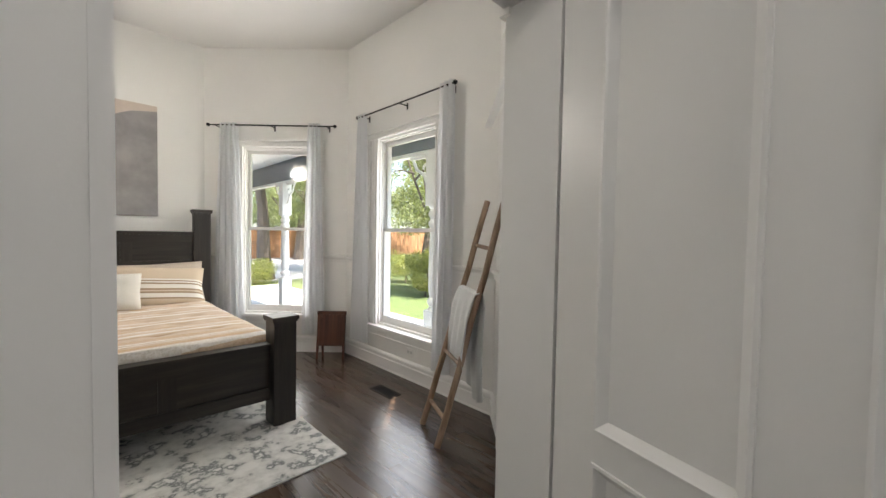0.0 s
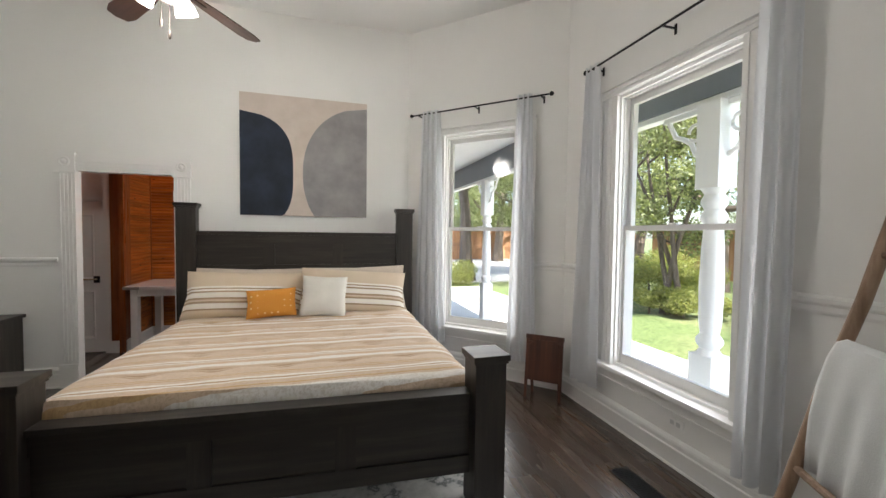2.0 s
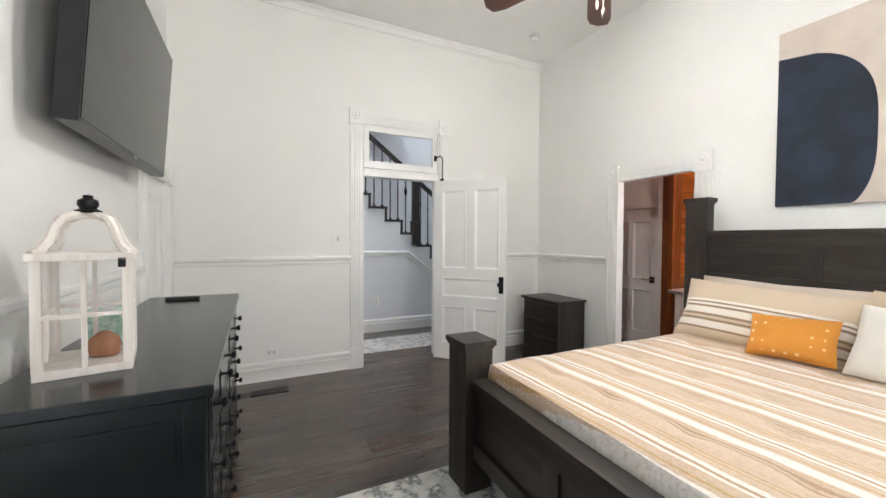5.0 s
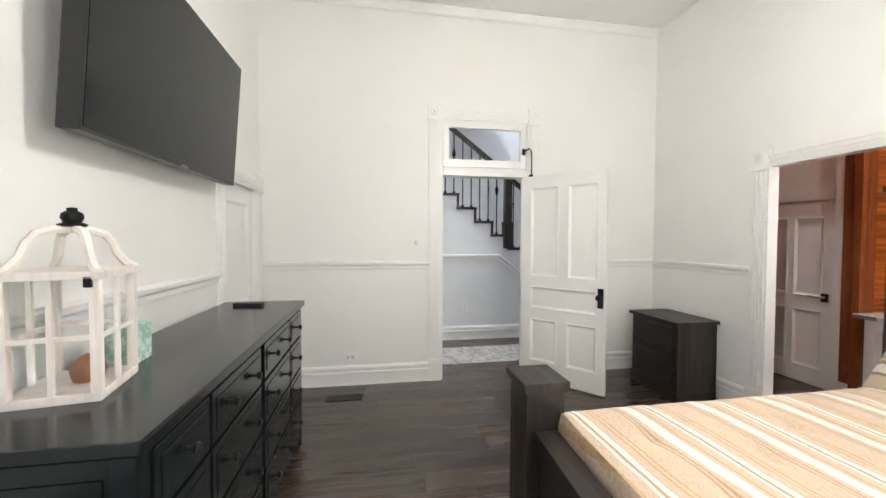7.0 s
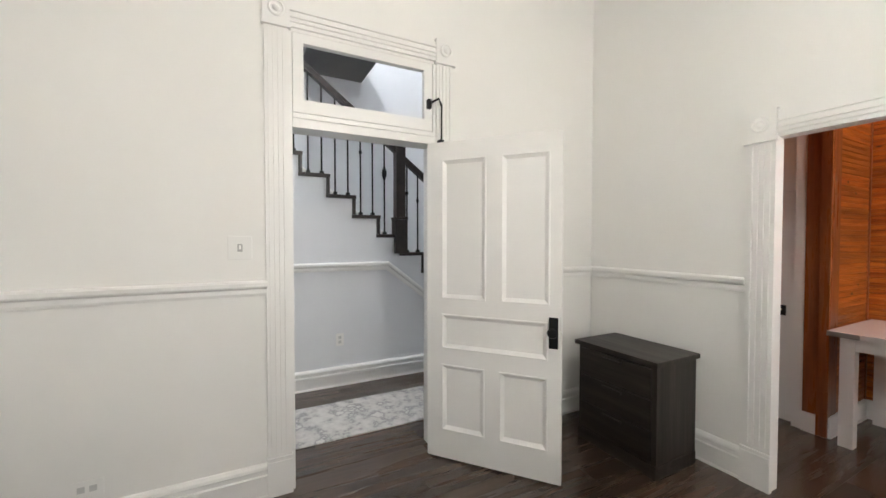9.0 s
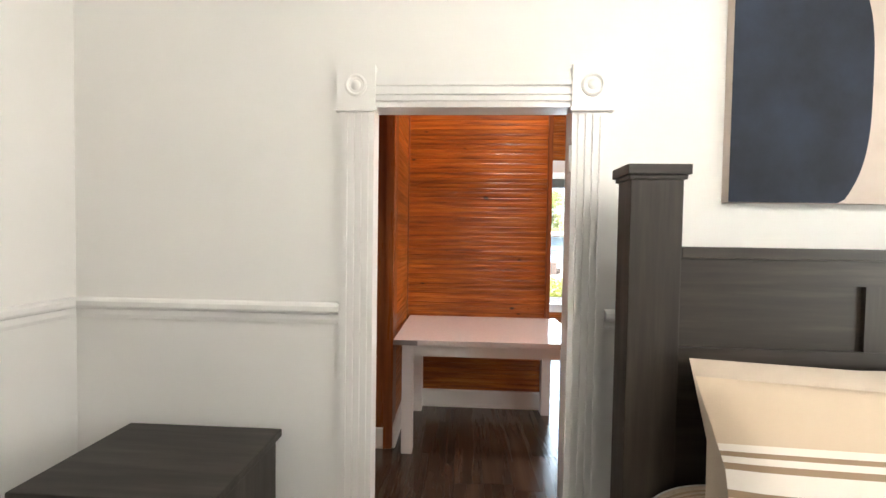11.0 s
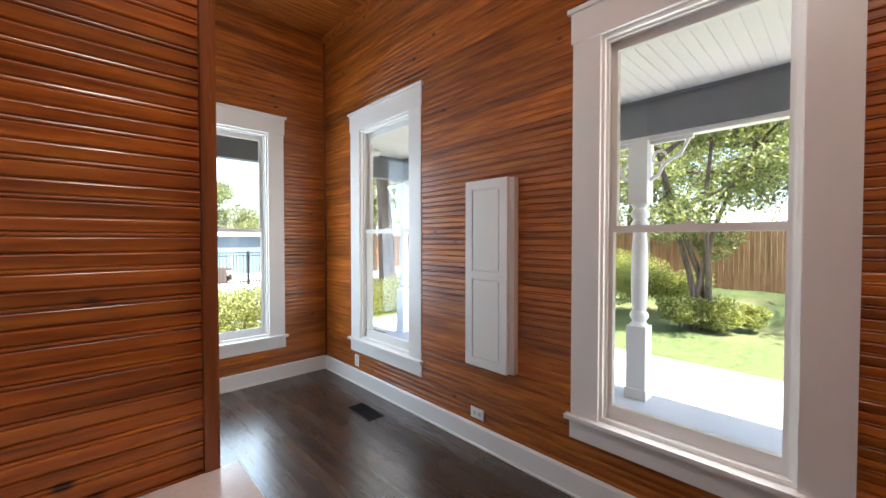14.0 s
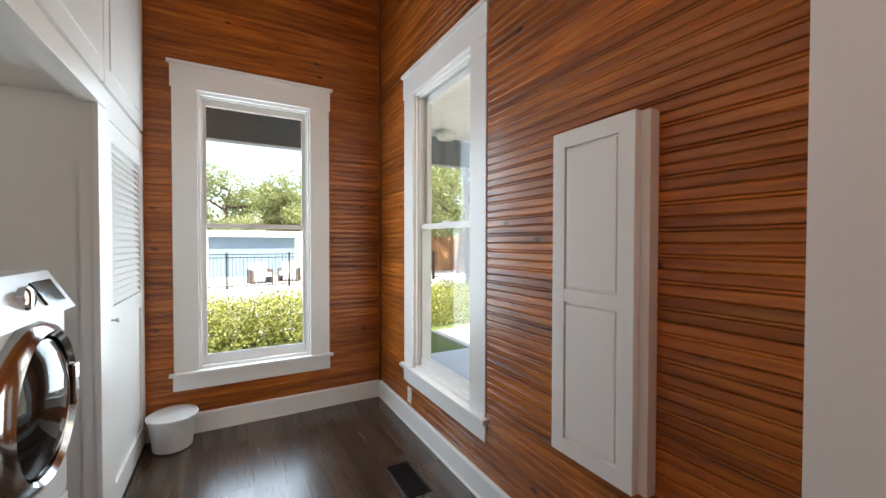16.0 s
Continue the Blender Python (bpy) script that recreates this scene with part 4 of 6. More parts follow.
curtain_rod("curtain_rod", m_east, 0.395, 1.90, 2.765, "black metal curtain rod over the large window")
curtain_rod("curtain_rod", m_ne, 0.13, 1.64, 2.735, "black metal curtain rod over the bay window")
curtain(m_east, 0.405, 0.575, 0.235, 2.80, 3, 1, 0.25, 0.03)
curtain(m_east, 1.73, 1.885, 0.25, 2.79, 3, 2, 1.0, 0.03)
curtain(m_ne, 0.31, 0.45, 0.24, 2.77, 3, 3, 1.1, -0.01)
curtain(m_ne, 1.29, 1.50, 0.29, 2.76, 4, 4, 0.75, 0.0)


# ---- blanket ladder ----
def blanket_ladder():
    e = thing("blanket_ladder", "worn natural wood blanket ladder leaning on the wall", "ladder")
    pale = timber("weathered_pine", (0.13, 0.075, 0.045), (0.26, 0.165, 0.105), (0.38, 0.27, 0.19), 2, 0.6, 1.4, 0.1, 0.4)
    n0, n1 = Vector((2.416, 1.666, 0.0)), Vector((2.815, 1.44, 1.715))
    f0, f1 = Vector((2.562, 1.98, 0.0)), Vector((3.000, 1.74, 1.74))
    for a, b in ((n0, n1), (f0, f1)):
        d = b - a
        pts = [a + d * k / 10 + Vector((0.004 * math.sin(k * 2.1), 0.004 * math.cos(k * 1.3), 0)) for k in range(11)]
        pts[0].z = 0.004
        part("rail", tube(bmesh.new(), pts, 0.023, 10), pale, e, smooth=True)
    for k, t in enumerate((0.11, 0.33, 0.60, 0.80)):
        part("rung", tube(bmesh.new(), [n0.lerp(n1, t), f0.lerp(f1, t)], 0.015, 8), pale, e, smooth=True)
    return e, n0, n1, f0, f1


_, n0, n1, f0, f1 = blanket_ladder()


def throw():
    """A thin blanket folded over a rung, long behind and short in front."""
    a, b = n0.lerp(n1, 0.60), f0.lerp(f1, 0.60)
    a, b = a.lerp(b, -0.06), a.lerp(b, 0.94)
    out = Vector((-0.82, 0.45, 0)).normalized()
    bm = bmesh.new()
    prof = [(0.115, -0.50), (0.110, -0.40), (0.10, -0.28), (0.085, -0.15), (0.06, -0.04), (0.034, 0.018), (0.0, 0.030), (-0.034, 0.014), (-0.045, -0.08), (-0.03, -0.25), (-0.02, -0.42), (-0.03, -0.60), (-0.04, -0.74)]
    n = 26
    rows = []
    for i in range(n + 1):
        u = i / n
        base = a.lerp(b, u)
        rows.append([])
        for k, (o, z) in enumerate(prof):
            f = min(1.0, abs(z) * 2.2)
            w = 0.014 * f * math.sin(u * 19 + k * 0.5) + 0.018 * f * noise.noise(Vector((u * 5, k * 0.6, 3)))
            rows[-1].append(bm.verts.new(base + out * (o + w) + Vector((0, 0, z * (1 + 0.05 * math.sin(u * 5)) + 0.01))))
    for r0, r1 in zip(rows, rows[1:]):
        for k in range(len(prof) - 1):
            bm.faces.new((r0[k], r0[k + 1], r1[k + 1], r1[k]))
    ob = solid("throw_blanket", bm, cloth("white_muslin", (0.74, 0.75, 0.74), 0.8, 260, 0.6), "white woven throw blanket hung over a ladder rung", "blanket", smooth=True)
    so = ob.modifiers.new("thick", "SOLIDIFY")
    so.thickness = 0.008
    return ob


throw()


def folding_stool():
    e = thing("folding_stool", "small reddish-brown wooden folding stand in the corner", "stand")
    wood = timber("red_brown_wood", (0.035, 0.012, 0.007), (0.075, 0.026, 0.014), (0.12, 0.045, 0.025), 2, 0.4, 1.5, 0.1, 0.2)
    m = Matrix.Translation((2.79, 3.85, 0)) @ pose(0, 0, 0, 0, 0, -43) @ Matrix.Scale(1.2, 4)
    e.matrix_world = m
    part("panel", B((-0.125, 0.125, -0.008, 0.008, 0.13, 0.43), bevel=0.003), wood, e, m=pose(0, 0.0, 0, -9))
    for x in (-0.135, 0.115):
        part("leg", B((x, x + 0.02, -0.012, 0.012, 0.0, 0.46), bevel=0.003), wood, e, m=pose(0, 0.0, 0.002, -9))
        part("leg", B((x + (0.024 if x < 0 else -0.024), x + 0.02 + (0.024 if x < 0 else -0.024), -0.010, 0.010, 0.0, 0.42), bevel=0.003), wood, e, m=pose(0, 0.125, 0.0, 9))
    part("top_rail", B((-0.14, 0.14, -0.014, 0.014, 0.43, 0.465), bevel=0.004), wood, e, m=pose(0, 0.0, 0, -9))
    return e


folding_stool()


def floor_vent(m, w, l, label):
    e = thing("floor_vent", label, "floor vent", m)
    part("frame", B((-l / 2, l / 2, -w / 2, -w / 2 + 0.012, 0, 0.006), (-l / 2, l / 2, w / 2 - 0.012, w / 2, 0, 0.006), (-l / 2, -l / 2 + 0.012, -w / 2 + 0.012, w / 2 - 0.012, 0, 0.006), (l / 2 - 0.012, l / 2, -w / 2 + 0.012, w / 2 - 0.012, 0, 0.006)), IRON, e)
    part("backing", B((-l / 2 + 0.01, l / 2 - 0.01, -w / 2 + 0.01, w / 2 - 0.01, 0.0, 0.0015)), IRON, e)
    k = int((l - 0.03) / 0.016)
    for i in range(k):
        x = -l / 2 + 0.02 + i * 0.016
        part("slat", B((x, x + 0.006, -w / 2 + 0.012, w / 2 - 0.012, 0.001, 0.005)), IRON, e)
    return e


floor_vent(pose(2.72, 2.68, 0, 0, 0, 90), 0.13, 0.31, "black metal floor register on the plank floor")
floor_vent(pose(-2.19, 1.92, 0, 0, 0, 90), 0.12, 0.31, "black metal floor register near the baseboard")
floor_vent(pose(1.33, 8.55, 0, 0, 0, 90), 0.15, 0.33, "black metal floor register in the laundry")


# ---- rugs ----
def rug_mat(name, pale, dark, scale):
    m, nt, b = shader(name)
    v = coords(nt)
    n1 = noise_tex(nt, v, scale, 6, 0.65)
    n2 = noise_tex(nt, v, scale * 3.2, 4, 0.6)
    mk = node(nt, "ShaderNodeMath")
    mk.operation = "MULTIPLY"
    nt.links.new(n1, mk.inputs[0])
    nt.links.new(n2, mk.inputs[1])
    c = ramp(nt, mk.outputs[0], ((0.17, pale), (0.26, tuple(x * 0.8 for x in pale)), (0.31, dark), (0.36, pale)))
    nt.links.new(c, b.inputs["Base Color"])
    b.inputs["Roughness"].default_value = 0.95
    bump(nt, b, noise_tex(nt, v, 260, 2), 0.5, 0.003)
    return m


RUG = rug_mat("grey_white_abstract_rug", (0.62, 0.61, 0.58), (0.13, 0.14, 0.14), 3.2)
ru = thing("area_rug", "white rug with abstract grey mottling under the bed", "rug")
part("woven_field", B((-0.48, 1.92, 2.02, 4.4, 0.0, 0.009), bevel=0.003), RUG, ru)
bm = bmesh.new()
tube(bm, [(-0.48, 2.02, 0.005), (1.92, 2.02, 0.005), (1.92, 4.4, 0.005)], 0.006, 6)
part("binding", bm, cloth("rug_binding", (0.55, 0.54, 0.52)), ru)
ru = thing("hall_runner", "pale mottled runner rug in the hall", "rug")
part("woven_field", B((-3.55, -2.92, 1.2, 5.4, 0.0, 0.009), bevel=0.003), rug_mat("runner_pile", (0.58, 0.56, 0.53), (0.26, 0.25, 0.25), 4.0), ru)


# ---- ceiling fan ----
def ceiling_fan():
    e = thing("ceiling_fan", "dark bladed ceiling fan with lit glass shades", "ceiling fan", pose(0.15, 3.36, 0))
    bronze = plain("dark_bronze", (0.025, 0.018, 0.014), 0.35, 0.7)
    blade = timber("dark_walnut_blade", (0.020, 0.008, 0.005), (0.045, 0.020, 0.013), (0.075, 0.036, 0.024), 0, 0.3, 1.0, 0.1)
    part("canopy", lathe(bmesh.new(), [(0.07, H), (0.07, H - 0.03), (0.03, H - 0.07), (0.014, H - 0.075)], segs=24), bronze, e, smooth=True)
    part("downrod", tube(bmesh.new(), [(0, 0, H - 0.07), (0, 0, 2.95)], 0.012), bronze, e)
    part("motor", lathe(bmesh.new(), [(0.02, 2.96), (0.09, 2.93), (0.125, 2.88), (0.125, 2.82), (0.09, 2.78), (0.05, 2.76)], segs=28), bronze, e, smooth=True)
    part("light_kit", lathe(bmesh.new(), [(0.05, 2.78), (0.06, 2.75), (0.045, 2.695), (0.02, 2.68)], segs=20), bronze, e, smooth=True)
    for k in range(5):
        a = 60 + 72 * k
        bm = bmesh.new()
        prism(bm, [(0.17, -0.045), (0.30, -0.062), (0.58, -0.072), (0.655, -0.055), (0.675, 0.0), (0.655, 0.055), (0.58, 0.072), (0.30, 0.062), (0.17, 0.045)], -0.004, 0.004, lambda u, v, h: (u, v, h))
        bl = part("blade", bm, blade, e, "dark brown wooden fan blade", m=pose(0, 0, 2.80, 0, 0, a) @ pose(0, 0, 0, 12))
        part("blade_iron", B((0.09, 0.24, -0.018, 0.018, -0.012, -0.004), bevel=0.003), bronze, bl)
    shade = glow("lit_frosted_glass", (1.0, 0.93, 0.82), 3.0)
    for k in range(3):
        a = radians(60 + 120 * k)
        part("shade", lathe(bmesh.new(), [(0.018, 0.03), (0.03, 0.0), (0.05, -0.05), (0.058, -0.09), (0.05, -0.092)], segs=18), shade, e, "glowing frosted glass shade", smooth=True, m=pose(0.085 * math.cos(a), 0.085 * math.sin(a), 2.755, 26 * math.sin(a), -26 * math.cos(a), 0))
    for dx, z in ((0.0, 2.52), (-0.04, 2.58)):
        part("pull_chain", tube(bmesh.new(), [(dx, 0.03, z), (dx, 0.03, 2.70)], 0.002, 5), bronze, e)
        part("chain_fob", lathe(bmesh.new(), [(0.003, 0.03), (0.008, 0.015), (0.008, -0.01), (0.003, -0.02)], (dx, 0.03, z), 10), bronze, e, smooth=True)
    return e


ceiling_fan()
sd = thing("smoke_detector", "small round white smoke detector on the ceiling", "smoke detector", pose(-1.93, 4.66, H))
part("body", lathe(bmesh.new(), [(0.062, 0), (0.062, -0.02), (0.05, -0.036), (0.02, -0.04)], segs=24), TRIM, sd, smooth=True)
part("vent_ring", lathe(bmesh.new(), [(0.055, -0.018), (0.057, -0.03), (0.045, -0.037)], segs=24), plain("detector_grey", (0.5, 0.5, 0.5)), sd)


# ---- small things ----
def plate(name, m, w, h, label, kind_parts):
    e = thing(name, label, name.replace("_", " "), m)
    part("cover", B((-w / 2, w / 2, -0.007, -0.0005, -h / 2, h / 2), bevel=0.002), TRIM, e)
    if kind_parts == "switch":
        part("toggle", B((-0.005, 0.005, -0.02, -0.006, -0.008, 0.014), bevel=0.002), TRIM, e)
        part("slot", B((-0.012, 0.012, -0.0085, -0.006, -0.02, 0.02)), plain("plate_shadow", (0.45, 0.45, 0.44)), e)
    else:
        for z in (-0.022, 0.022) if h > w else (0,):
            for x in (0,) if h > w else (-0.022, 0.022):
                part("socket", B((x - 0.014, x + 0.014, -0.0085, -0.006, z - 0.014, z + 0.014), bevel=0.001), plain("socket_grey", (0.6, 0.6, 0.59)), e)
    return e


plate("light_switch", m_west @ pose(5.22 - 2.586, 0, 1.378), 0.115, 0.125, "white toggle light switch beside the hall door", "switch")
plate("wall_outlet", m_west @ pose(5.22 - 1.95, 0, 0.27), 0.12, 0.075, "white wall outlet above the baseboard", "outlet")
plate("wall_outlet", m_east @ pose(1.05, 0, 0.28), 0.12, 0.075, "white wall outlet under the window", "outlet")


def lantern():
    e = thing("lantern", "whitewashed wooden lantern on the dresser", "lantern", pose(0.028, 1.352, 0.99, 0, 0, 10))
    ww = timber("whitewashed_wood", (0.66, 0.58, 0.53), (0.77, 0.72, 0.67), (0.84, 0.81, 0.77), 2, 0.65, 2.0, 0.05, 0.3)
    w, d, h = 0.122, 0.106, 0.325
    part("base", B((-w, w, -d, d, 0, 0.025), bevel=0.003), ww, e)
    part("lid", B((-w - 0.008, w + 0.008, -d - 0.008, d + 0.008, h, h + 0.022), bevel=0.003), ww, e)
    for x in (-w, w - 0.022):
        for y in (-d, d - 0.022):
            part("post", B((x, x + 0.022, y, y + 0.022, 0.025, h)), ww, e)
    for y in (-d + 0.002, d - 0.014):
        part("muntin", B((-0.006, 0.006, y, y + 0.012, 0.025, h), (-w + 0.02, w - 0.02, y, y + 0.012, 0.165, 0.177)), ww, e)
        g = part("pane", B((-w + 0.02, w - 0.02, y + 0.004, y + 0.007, 0.025, h)), GLASS, e)
        g.visible_shadow = False
    for x in (-w + 0.002, w - 0.014):
        part("muntin", B((x, x + 0.012, -0.006, 0.006, 0.025, h), (x, x + 0.012, -d + 0.02, d - 0.02, 0.165, 0.177)), ww, e)
        g = part("pane", B((x + 0.004, x + 0.007, -d + 0.02, d - 0.02, 0.025, h)), GLASS, e)
        g.visible_shadow = False
    for sx, sy in ((1, 1), (1, -1), (-1, 1), (-1, -1)):
        pts = [(sx * w * f, sy * d * f, h + 0.02 + z) for f, z in ((0.95, 0.0), (0.82, 0.012), (0.68, 0.04), (0.60, 0.075), (0.48, 0.10), (0.25, 0.112), (0.0, 0.114))]
        part("strut", tube(bmesh.new(), pts, 0.012, 6), ww, e)
    part("finial", lathe(bmesh.new(), [(0.03, h + 0.14), (0.034, h + 0.147), (0.020, h + 0.153), (0.026, h + 0.165), (0.024, h + 0.178), (0.012, h + 0.186), (0.012, h + 0.193), (0.004, h + 0.195)], segs=18), IRON, e, "black turned finial", smooth=True)
    part("latch", B((w, w + 0.008, d - 0.03, d - 0.012, h - 0.02, h + 0.008)), IRON, e)
    return e


lantern()
bm = bmesh.new()
lathe(bm, [(0.004, 0.0), (0.035, 0.004), (0.042, 0.03), (0.036, 0.055), (0.012, 0.075), (0.003, 0.078)], segs=18)
solid("orange_candle", bm, plain("amber_wax", (0.30, 0.13, 0.06), 0.5), "small amber wax candle inside the lantern", "candle", smooth=True, m=pose(0.03, 1.385, 1.0155))
tb = thing("tissue_box", "mint green patterned tissue box on the dresser", "tissue box", pose(-0.228, 1.325, 0.99, 0, 0, 4))
mm, nt, bb = shader("mint_pattern")
vv = coords(nt)
nt.links.new(ramp(nt, noise_tex(nt, vv, 40, 3), ((0.42, (0.30, 0.52, 0.42)), (0.58, (0.62, 0.76, 0.68)))), bb.inputs["Base Color"])
part("carton", B((-0.06, 0.06, -0.06, 0.06, 0, 0.13), bevel=0.003), mm, tb)
part("opening", B((-0.03, 0.03, -0.018, 0.018, 0.1295, 0.132)), plain("box_slot", (0.7, 0.7, 0.7)), tb)
rc = thing("remote_control", "black remote control lying on the dresser", "remote control", pose(-1.32, 1.40, 0.99, 0, 0, 83))
part("body", B((-0.09, 0.09, -0.021, 0.021, 0, 0.02), bevel=0.005), plain("remote_black", (0.012, 0.012, 0.013), 0.4), rc)
for i in range(6):
    part("button", B((-0.07 + 0.022 * i, -0.06 + 0.022 * i, -0.012, -0.004, 0.019, 0.0215), (-0.07 + 0.022 * i, -0.06 + 0.022 * i, 0.004, 0.012, 0.019, 0.0215)), plain("button_grey", (0.1, 0.1, 0.1)), rc)

# ---- outdoors ----
def grass_mat():
    m, nt, b = shader("lawn")
    v = world_coords(nt)
    n1 = noise_tex(nt, v, 0.35, 4)
    n2 = noise_tex(nt, v, 14, 4, 0.7)
    c1 = ramp(nt, n2, ((0.3, (0.03, 0.06, 0.012)), (0.7, (0.135, 0.17, 0.055))))
    c2 = ramp(nt, n2, ((0.3, (0.10, 0.10, 0.04)), (0.7, (0.22, 0.20, 0.10))))
    nt.links.new(mixc(nt, ramp(nt, n1, ((0.5, (0, 0, 0)), (0.75, (1, 1, 1)))), c1, c2), b.inputs["Base Color"])
    b.inputs["Roughness"].default_value = 0.9
    bump(nt, b, n2, 0.8, 0.04)
    return m


LAWN = grass_mat()
GZ = -0.32
solid("ground", B((-400, 400, -400, 400, GZ - 0.2, GZ)), LAWN, "sunlit green lawn with bare patches", "lawn", kind="structure")
CONC = paint("pale_concrete", (0.46, 0.45, 0.43), 0.8, 0.15, 0.4, 0.8)
PORCHP = paint("porch_floor_paint", (0.50, 0.53, 0.56), 0.45, 0.1, 0.1, 1.0)
PGREY = paint("grey_beam_paint", (0.17, 0.19, 0.21), 0.5, 0.06)
PWHITE = paint("white_porch_paint", (0.80, 0.80, 0.78), 0.4, 0.04)
solid("porch_floor", B((-6, 3.80, -5, 11.15, -0.31, -0.12)), PORCHP, "pale grey painted porch floor", "porch floor", kind="structure")
solid("driveway", B((3.80, 5.85, -30, 13.0, GZ - 0.1, GZ + 0.03)), CONC, "sunlit pale concrete path beside the porch", "path", kind="structure")
solid("pool_deck", B((-20, 14, 14.3, 27.9, GZ - 0.1, GZ + 0.02)), paint("worn_deck_concrete", (0.36, 0.35, 0.33), 0.8, 0.15, 0.4, 0.8), "bright concrete pool deck behind the hedge", "pool deck", kind="structure")


def porch_ceiling():
    """Beaded boards under the porch roof, in one mesh, over each bay of the porch."""
    bm = bmesh.new()
    zc = 2.80
    w = 0.085

    def strip(x0, x1, y):
        bx(bm, x0, x1, y + 0.004, y + w - 0.004, zc, zc + 0.02)
        bx(bm, x0, x1, y - 0.004, y + 0.004, zc + 0.006, zc + 0.02)
    y = -2.0
    while y < 11.2:
        if y < 0.31 - w:
            a = 2.02
        elif y < 1.62:
            a = 1.95 + max(0, y + w - 0.31) + 0.02
        elif y < 4.07:
            a = 3.27
        elif y < 5.38:
            a = 3.27 - (y - 4.07) + 0.02
        elif y < 10.0:
            a = 1.79
        else:
            a = -5.0
        strip(a, 3.76, y)
        y += w
    for x0, x1, y0, y1 in ((2.02, 3.80, -2.0, 0.3), (3.27, 3.80, 0.3, 5.38), (1.79, 3.80, 5.38, 11.2), (-5, 1.79, 10.0, 11.2)):
        bx(bm, x0, x1, y0, y1, zc + 0.022, zc + 0.18)
    return solid("porch_ceiling", bm, PWHITE, "white beadboard porch ceiling", "ceiling", kind="structure")


porch_ceiling()
solid("porch_beam", B((3.58, 3.72, -2.0, 11.09, 2.45, 2.77), (3.56, 3.74, -2.0, 11.11, 2.77, 2.80)), PGREY, "grey painted beam along the porch edge", "beam", kind="structure")
solid("porch_beam", B((-5.0, 3.58, 10.95, 11.09, 2.45, 2.77), (-5.0, 3.56, 10.93, 11.11, 2.77, 2.80)), PGREY, "grey painted beam along the porch end", "beam", kind="structure")
solid("porch_trim", B((3.60, 3.70, -2.0, 10.95, 2.405, 2.45)), PWHITE, "white trim under the porch beam", "trim", kind="structure")


def porch_post(m):
    e = thing("porch_post", "white turned wooden porch post", "porch post", m, "porch posts", "")
    part("base", B((-0.09, 0.09, -0.09, 0.09, 0, 0.72), (-0.10, 0.10, -0.10, 0.10, 0, 0.10), bevel=0.006), PWHITE, e)
    part("shaft", lathe(bmesh.new(), [(0.088, 0.72), (0.06, 0.76), (0.086, 0.80), (0.086, 0.83), (0.06, 0.87), (0.072, 0.95), (0.078, 1.2), (0.070, 1.5), (0.060, 1.66), (0.084, 1.70), (0.084, 1.73), (0.060, 1.77), (0.084, 1.81), (0.084, 1.84), (0.062, 1.88), (0.088, 1.92)], segs=20), PWHITE, e, smooth=True)
    part("head", B((-0.088, 0.088, -0.088, 0.088, 1.92, 2.53), bevel=0.005), PWHITE, e)
    for s in (1, -1):
        br = part("bracket", tube(bmesh.new(), [(0, s * 0.09, 2.15), (0, s * 0.16, 2.19), (0, s * 0.20, 2.28), (0, s * 0.27, 2.33), (0, s * 0.34, 2.36), (0, s * 0.40, 2.47), (0, s * 0.42, 2.53)], 0.02, 6), PWHITE, e)
        part("scroll", tube(bmesh.new(), [(0, s * (0.17 + 0.06 * math.cos(a * 0.6)), 2.36 + 0.06 * math.sin(a * 0.6)) for a in range(10)], 0.014, 6), PWHITE, br)
        part("bracket_rail", B((-0.02, 0.02, min(s * 0.09, s * 0.45), max(s * 0.09, s * 0.45), 2.49, 2.53)), PWHITE, br)
    return e


pp = porch_post(pose(3.65, 3.01, -0.12))
for y in (-0.95, 7.2, 11.02):
    copy_thing(pp, pose(3.65, y, -0.12))
pl = thing("porch_light", "white glass flush light on the porch ceiling", "ceiling light", pose(2.78, 10.66, 2.80))
part("base", lathe(bmesh.new(), [(0.10, 0), (0.10, -0.02), (0.09, -0.03)], segs=24), PWHITE, pl)
part("globe", lathe(bmesh.new(), [(0.12, -0.03), (0.13, -0.06), (0.10, -0.10), (0.04, -0.115)], segs=24), plain("opal_glass", (0.8, 0.8, 0.78), 0.2), pl, smooth=True)


# ---- planting ----
def leaf_mat(name, dark, light):
    m, nt, b = shader(name)
    g = nt.nodes.new("ShaderNodeNewGeometry")
    c = ramp(nt, g.outputs["Random Per Island"], ((0.0, dark), (1.0, light)))
    nt.links.new(c, b.inputs["Base Color"])
    b.inputs["Roughness"].default_value = 0.55
    out = nt.nodes["Material Output"]
    tl = node(nt, "ShaderNodeBsdfTranslucent")
    nt.links.new(mixc(nt, 1.0, c, (1.5, 1.6, 0.9), "MULTIPLY"), tl.inputs["Color"])
    mx = nt.nodes.new("ShaderNodeMixShader")
    mx.inputs["Fac"].default_value = 0.45
    nt.links.new(b.outputs[0], mx.inputs[1])
    nt.links.new(tl.outputs[0], mx.inputs[2])
    nt.links.new(mx.outputs[0], out.inputs["Surface"])
    return m


LEAF = leaf_mat("oak_leaves", (0.075, 0.092, 0.042), (0.27, 0.29, 0.135))
LEAF2 = leaf_mat("shrub_leaves", (0.09, 0.115, 0.033), (0.38, 0.38, 0.125))
BARK = timber("grey_brown_bark", (0.05, 0.038, 0.028), (0.11, 0.085, 0.065), (0.18, 0.14, 0.11), 2, 0.9, 1.6, 0.1, 0.8)


